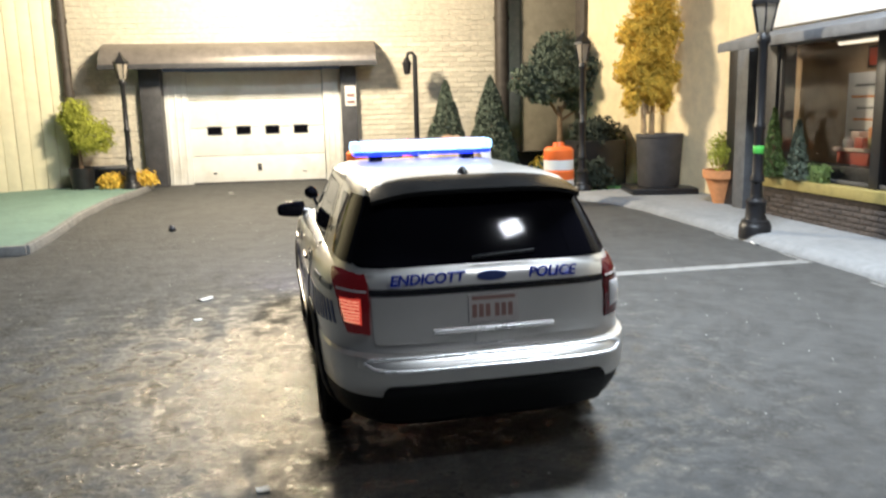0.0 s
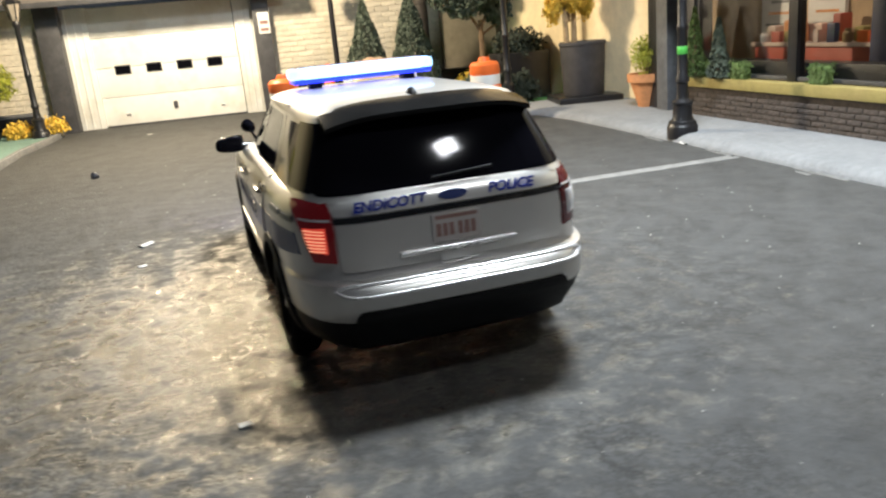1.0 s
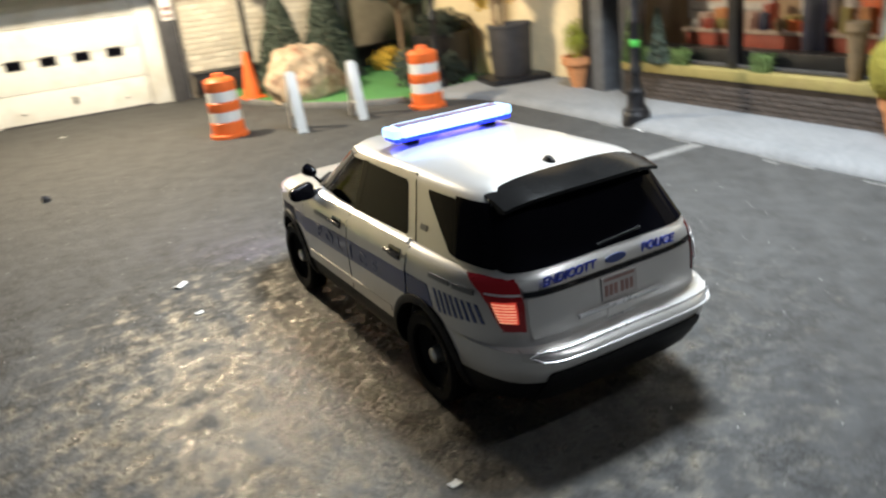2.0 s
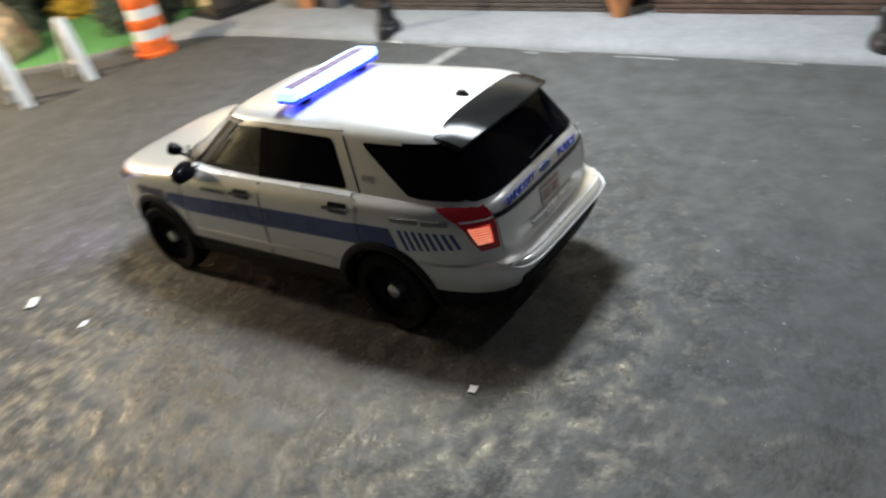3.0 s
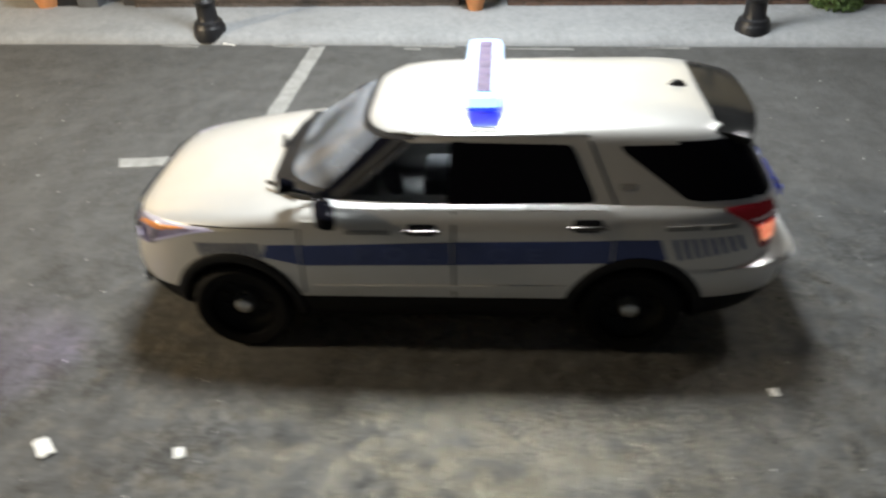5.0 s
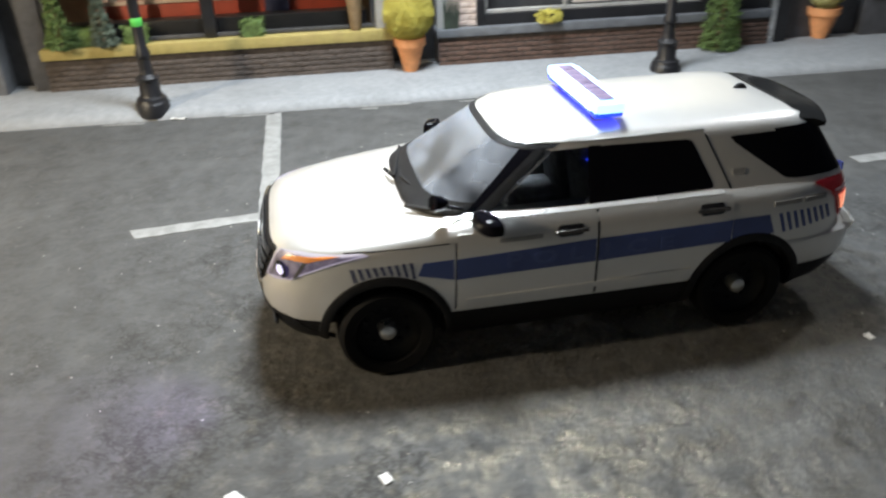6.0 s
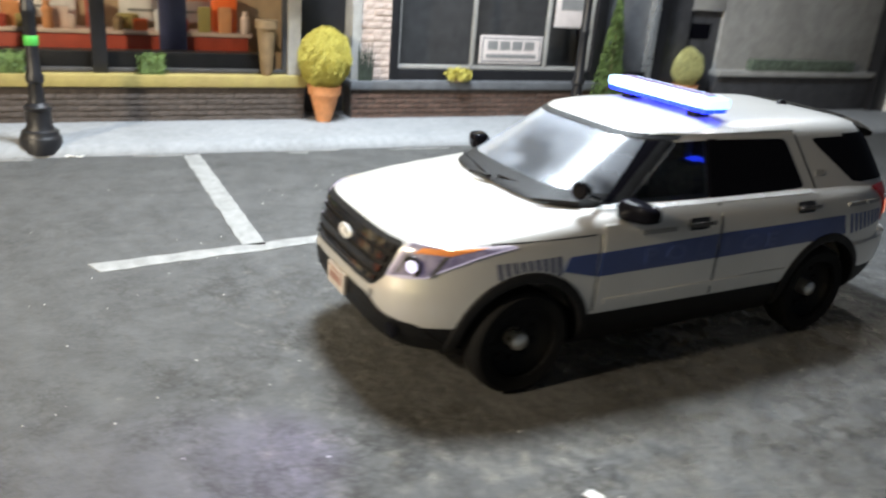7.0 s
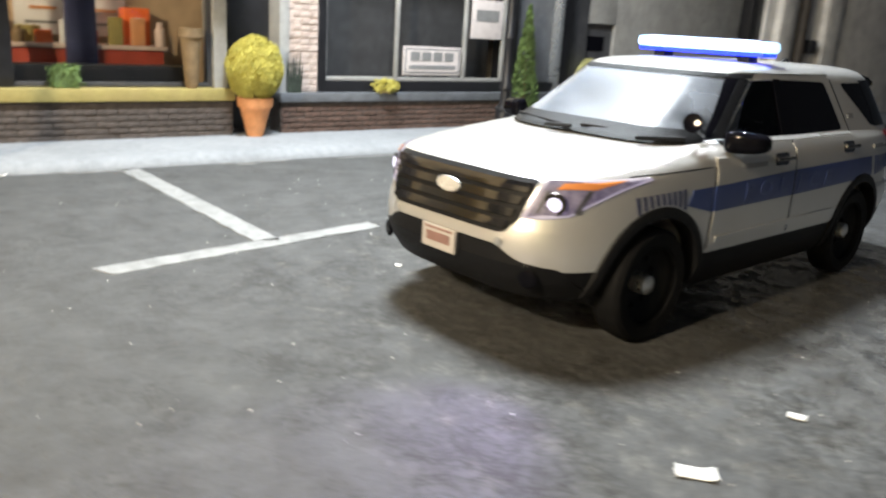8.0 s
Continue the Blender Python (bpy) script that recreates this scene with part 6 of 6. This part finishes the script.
        part("fog_lamp", lathe([(0.0, 0), (0.055, 0), (0.06, 0.012), (0.045, 0.02), (0.0, 0.016)], 18,
                               m=Matrix.Translation((sx * 0.66, body_front(0.66, 0.47) + 0.008, 0.47)) @ pose(0, 0, 0, -90, 0, -sx * 14)), TINT, car, "small round dark fog lamp")
        part("bumper_sensor", lathe([(0.0, 0), (0.028, 0), (0.03, 0.008), (0.0, 0.012)], 14,
                                    m=Matrix.Translation((sx * 0.48, body_front(0.48, 0.665) + 0.002, 0.665)) @ pose(0, 0, 0, -90, 0, 0)), STEEL, car, "small round sensor")
        part("door_moulding", skin([(0.84, 0.585), (-0.95, 0.60), (-0.95, 0.645), (0.84, 0.63)], on_side(sx, body_side), 0.015, 0.03, rows=3, cols=24), PAINT, car, "silver door moulding")
        part("hood_gap", skin([(1.70, 1.062), (0.95, 1.084), (0.95, 1.091), (1.70, 1.068)], on_side(sx, body_side), 0.003, 0.006, rows=2, cols=20), GLOSSB, body, "thin gap between hood and fender")
        part("fender_gap", skin([(0.925, 0.55), (0.912, 0.55), (0.892, 1.19), (0.905, 1.19)], on_side(sx, body_side), 0.003, 0.006, rows=6, cols=2), GLOSSB, body, "dark gap before the door")
    # light bar
    by = -0.37
    bar = part("light_bar", box(-0.50, 0.50, by - 0.13, by + 0.13, 1.795, 1.885, 0.035), GLOW, car, "glowing blue-white roof light bar")
    for sx in (-1, 1):
        part("light_bar_end", box(sx * 0.535 - 0.045, sx * 0.535 + 0.045, by - 0.12, by + 0.12, 1.795, 1.88, 0.035), GLOWC, bar, "cyan-blue end lens")
        part("light_bar_foot", box(sx * 0.38 - 0.05, sx * 0.38 + 0.05, by - 0.07, by + 0.07, 1.66, 1.80, 0.015), PLASTIC, bar, "black mounting foot")
    part("light_bar_base", box(-0.555, 0.555, by - 0.11, by + 0.11, 1.765, 1.80, 0.01), GLOWB, bar, "deep blue lower lens")
    for k in range(7):
        x = -0.42 + 0.14 * k
        part("light_module", box(x - 0.068, x + 0.068, by - 0.065, by + 0.058, 1.880, 1.889, 0.003), MODP, bar, "dull purple lamp module under the clear top")
    # wheels
    wheel = None
    for sx in (-1, 1):
        for y in (HUB_Y, -HUB_Y):
            m = Matrix.Translation((sx * 0.855, y, HUB_Z)) @ pose(0, 0, 0, 0, 90 * sx, 0)
            w = part("wheel", lathe([(0.0, -0.02), (0.16, -0.02), (0.235, 0.03), (0.26, 0.085), (0.262, 0.10), (0.25, 0.105), (0.262, -0.12), (0.0, -0.12)][:6] + [(0.255, 0.08), (0.255, -0.11), (0.0, -0.11)], 32, m=m), PLASTIC, car, "black steel wheel")
            part("tyre", lathe([(0.25, -0.075), (0.335, -0.085), (0.362, -0.065), (0.37, -0.02), (0.37, 0.05), (0.362, 0.10), (0.335, 0.122), (0.26, 0.112), (0.25, 0.09), (0.25, -0.075)], 40, m=m), RUBBER, w, "black rubber tyre")
            part("hubcap", lathe([(0.0, 0.10), (0.035, 0.098), (0.06, 0.085), (0.068, 0.05), (0.068, -0.02)], 22, m=m), STEEL, w, "small silver hubcap")
            for k in range(10):
                a = 2 * math.pi * k / 10
                p = m @ Vector((0.165 * math.cos(a), 0.165 * math.sin(a), -0.015))
                q = m @ Vector((0.165 * math.cos(a), 0.165 * math.sin(a), 0.0))
                part("vent_hole", rod(p, q, 0.022, n=10), PLASTIC, w, "round wheel vent")
    # inside
    part("dashboard", box(-0.72, 0.72, 0.45, 0.95, 0.95, 1.19, 0.06), SEATM, car, "dark dashboard")
    part("steering_wheel", lathe([(0.17, -0.015), (0.185, 0), (0.17, 0.015), (0.155, 0), (0.17, -0.015)], 24, m=pose(-0.36, 0.33, 1.17, 60, 0, 0)), SEATM, car, "dark steering wheel")
    for x in (-0.37, 0.37):
        for y in (-0.1, -0.95):
            part("seat", box(x - 0.25, x + 0.25, y - 0.25, y + 0.25, 0.64, 0.86, 0.05), SEATM, car)
            back = part("seat_back", box(-0.25, 0.25, -0.07, 0.07, 0, 0.62, 0.05, m=pose(x, y - 0.25, 0.8, -10, 0, 0)), SEATM, car)
            part("headrest", box(-0.13, 0.13, -0.05, 0.05, 0.63, 0.80, 0.04, m=pose(x, y - 0.25, 0.8, -10, 0, 0)), SEATM, back)
    # Added emitter for the blue glint in the side window, not a known lamp.
    part("cabin_light", box(-0.56, -0.46, -0.36, -0.24, 1.38, 1.43, 0.012), BLUEGLOW, car, "small added blue glow behind the side window")
    part("chassis", box(-0.80, 0.80, -2.0, 1.8, 0.25, 0.50, 0.03), PLASTIC, car)
    return car


police_car()

# ---- brickwork, piece by piece ----


def brick_face(parent, y_plane, spans, z0, z1, bw, bh, mat, near, along="x", proud=0.03, limit=300):
    """Courses of bricks on a wall; those inside near() are pieces of their own, the others one joined mesh."""
    rnd = random.Random(7)
    gap = 0.022
    meshes = {}
    rest_v, rest_f = [], []
    made = 0
    rows = int((z1 - z0) / bh)
    for r in range(rows):
        z = z0 + bh * (r + 0.5)
        for x0, x1, lo, hi in spans:
            if not lo <= z <= hi:
                continue
            x = x0 - (bw / 2 if r % 2 else 0)
            while x < x1 - 0.03:
                a, c = max(x, x0) + gap / 2, min(x + bw, x1) - gap / 2
                x += bw
                if c - a < 0.05:
                    continue
                mid, w, out = (a + c) / 2, round(c - a, 2), proud + rnd.uniform(-0.008, 0.008)
                if made < limit and near(mid, z):
                    key = w
                    if key not in meshes:
                        b = box(-w / 2, w / 2, -proud, 0.02, -bh / 2 + gap / 2, bh / 2 - gap / 2, 0.01)
                        if along == "y":
                            b.transform(Matrix(((0, 1, 0, 0), (1, 0, 0, 0), (0, 0, 1, 0), (0, 0, 0, 1))))
                        meshes[key] = mesh_of("brick", b, mat)
                    ob = new("brick", meshes[key])
                    ob.parent = parent
                    p = (mid, y_plane - (out - proud), z) if along == "x" else (y_plane - (out - proud), mid, z)
                    ob.location = [S * v for v in p]
                    made += 1
                else:
                    h = bh / 2 - gap / 2
                    base = len(rest_v)
                    f, g = y_plane - out, y_plane + 0.02
                    e = 0.01
                    pts = [(a, g, z - h), (c, g, z - h), (c, g, z + h), (a, g, z + h), (a + e, f, z - h + e), (c - e, f, z - h + e), (c - e, f, z + h - e), (a + e, f, z + h - e)]
                    rest_v += [tuple(S * v for v in (p if along == "x" else (p[1], p[0], p[2]))) for p in pts]
                    quads = [(4, 5, 6, 7), (0, 1, 5, 4), (1, 2, 6, 5), (2, 3, 7, 6), (3, 0, 4, 7)]
                    rest_f += [tuple(base + i for i in (q if along == "x" else q[::-1])) for q in quads]
    if rest_v:
        me = bpy.data.meshes.new("brickwork")
        me.from_pydata(rest_v, [], rest_f)
        me.materials.append(mat)
        ob = new("brickwork", me)
        ob.parent = parent
        tagged(ob, "courses of cream brick" if mat is BRICKM else "", kind="stuff")


brick_face(wall_back, 0.03, [(-5.35, -3.3, 0, 9), (3.1, 13.0, 0, 9), (-4.3, 3.8, 4.2, 9)], 0.1, 7.0, BW, BH, BRICKM,
           lambda x, z: (3.1 < x < 7.4 and 0.5 < z < 4.2), proud=0.02)
for name, y0, y1 in (("brick_plinth", 0.22, 5.70), ("brick_plinth", -6.5, -0.55)):
    pz = thing(name, "brown brick plinth under the shop window ledge", "plinth", SX, 0, 0, SYAW, kind="structure")
    part("plinth_core", box(0.03, 0.35, y0, y1, 0.10, 0.62 if y0 > 0 else 0.60), BMORT, pz)
    brick_face(pz, 0.03, [(y0, y1, 0, 9)], 0.115, 0.615 if y0 > 0 else 0.60, 0.27, 0.0835, BBRICK if y0 > 0 else RBRICK, lambda x, z: True, along="y", proud=0.014)
brick_face(front, 0.10, [(-1.22, -0.71, 0, 9)], 0.75, 3.1, 0.30, 0.10, PINKB, lambda x, z: True, along="y", proud=0.012)
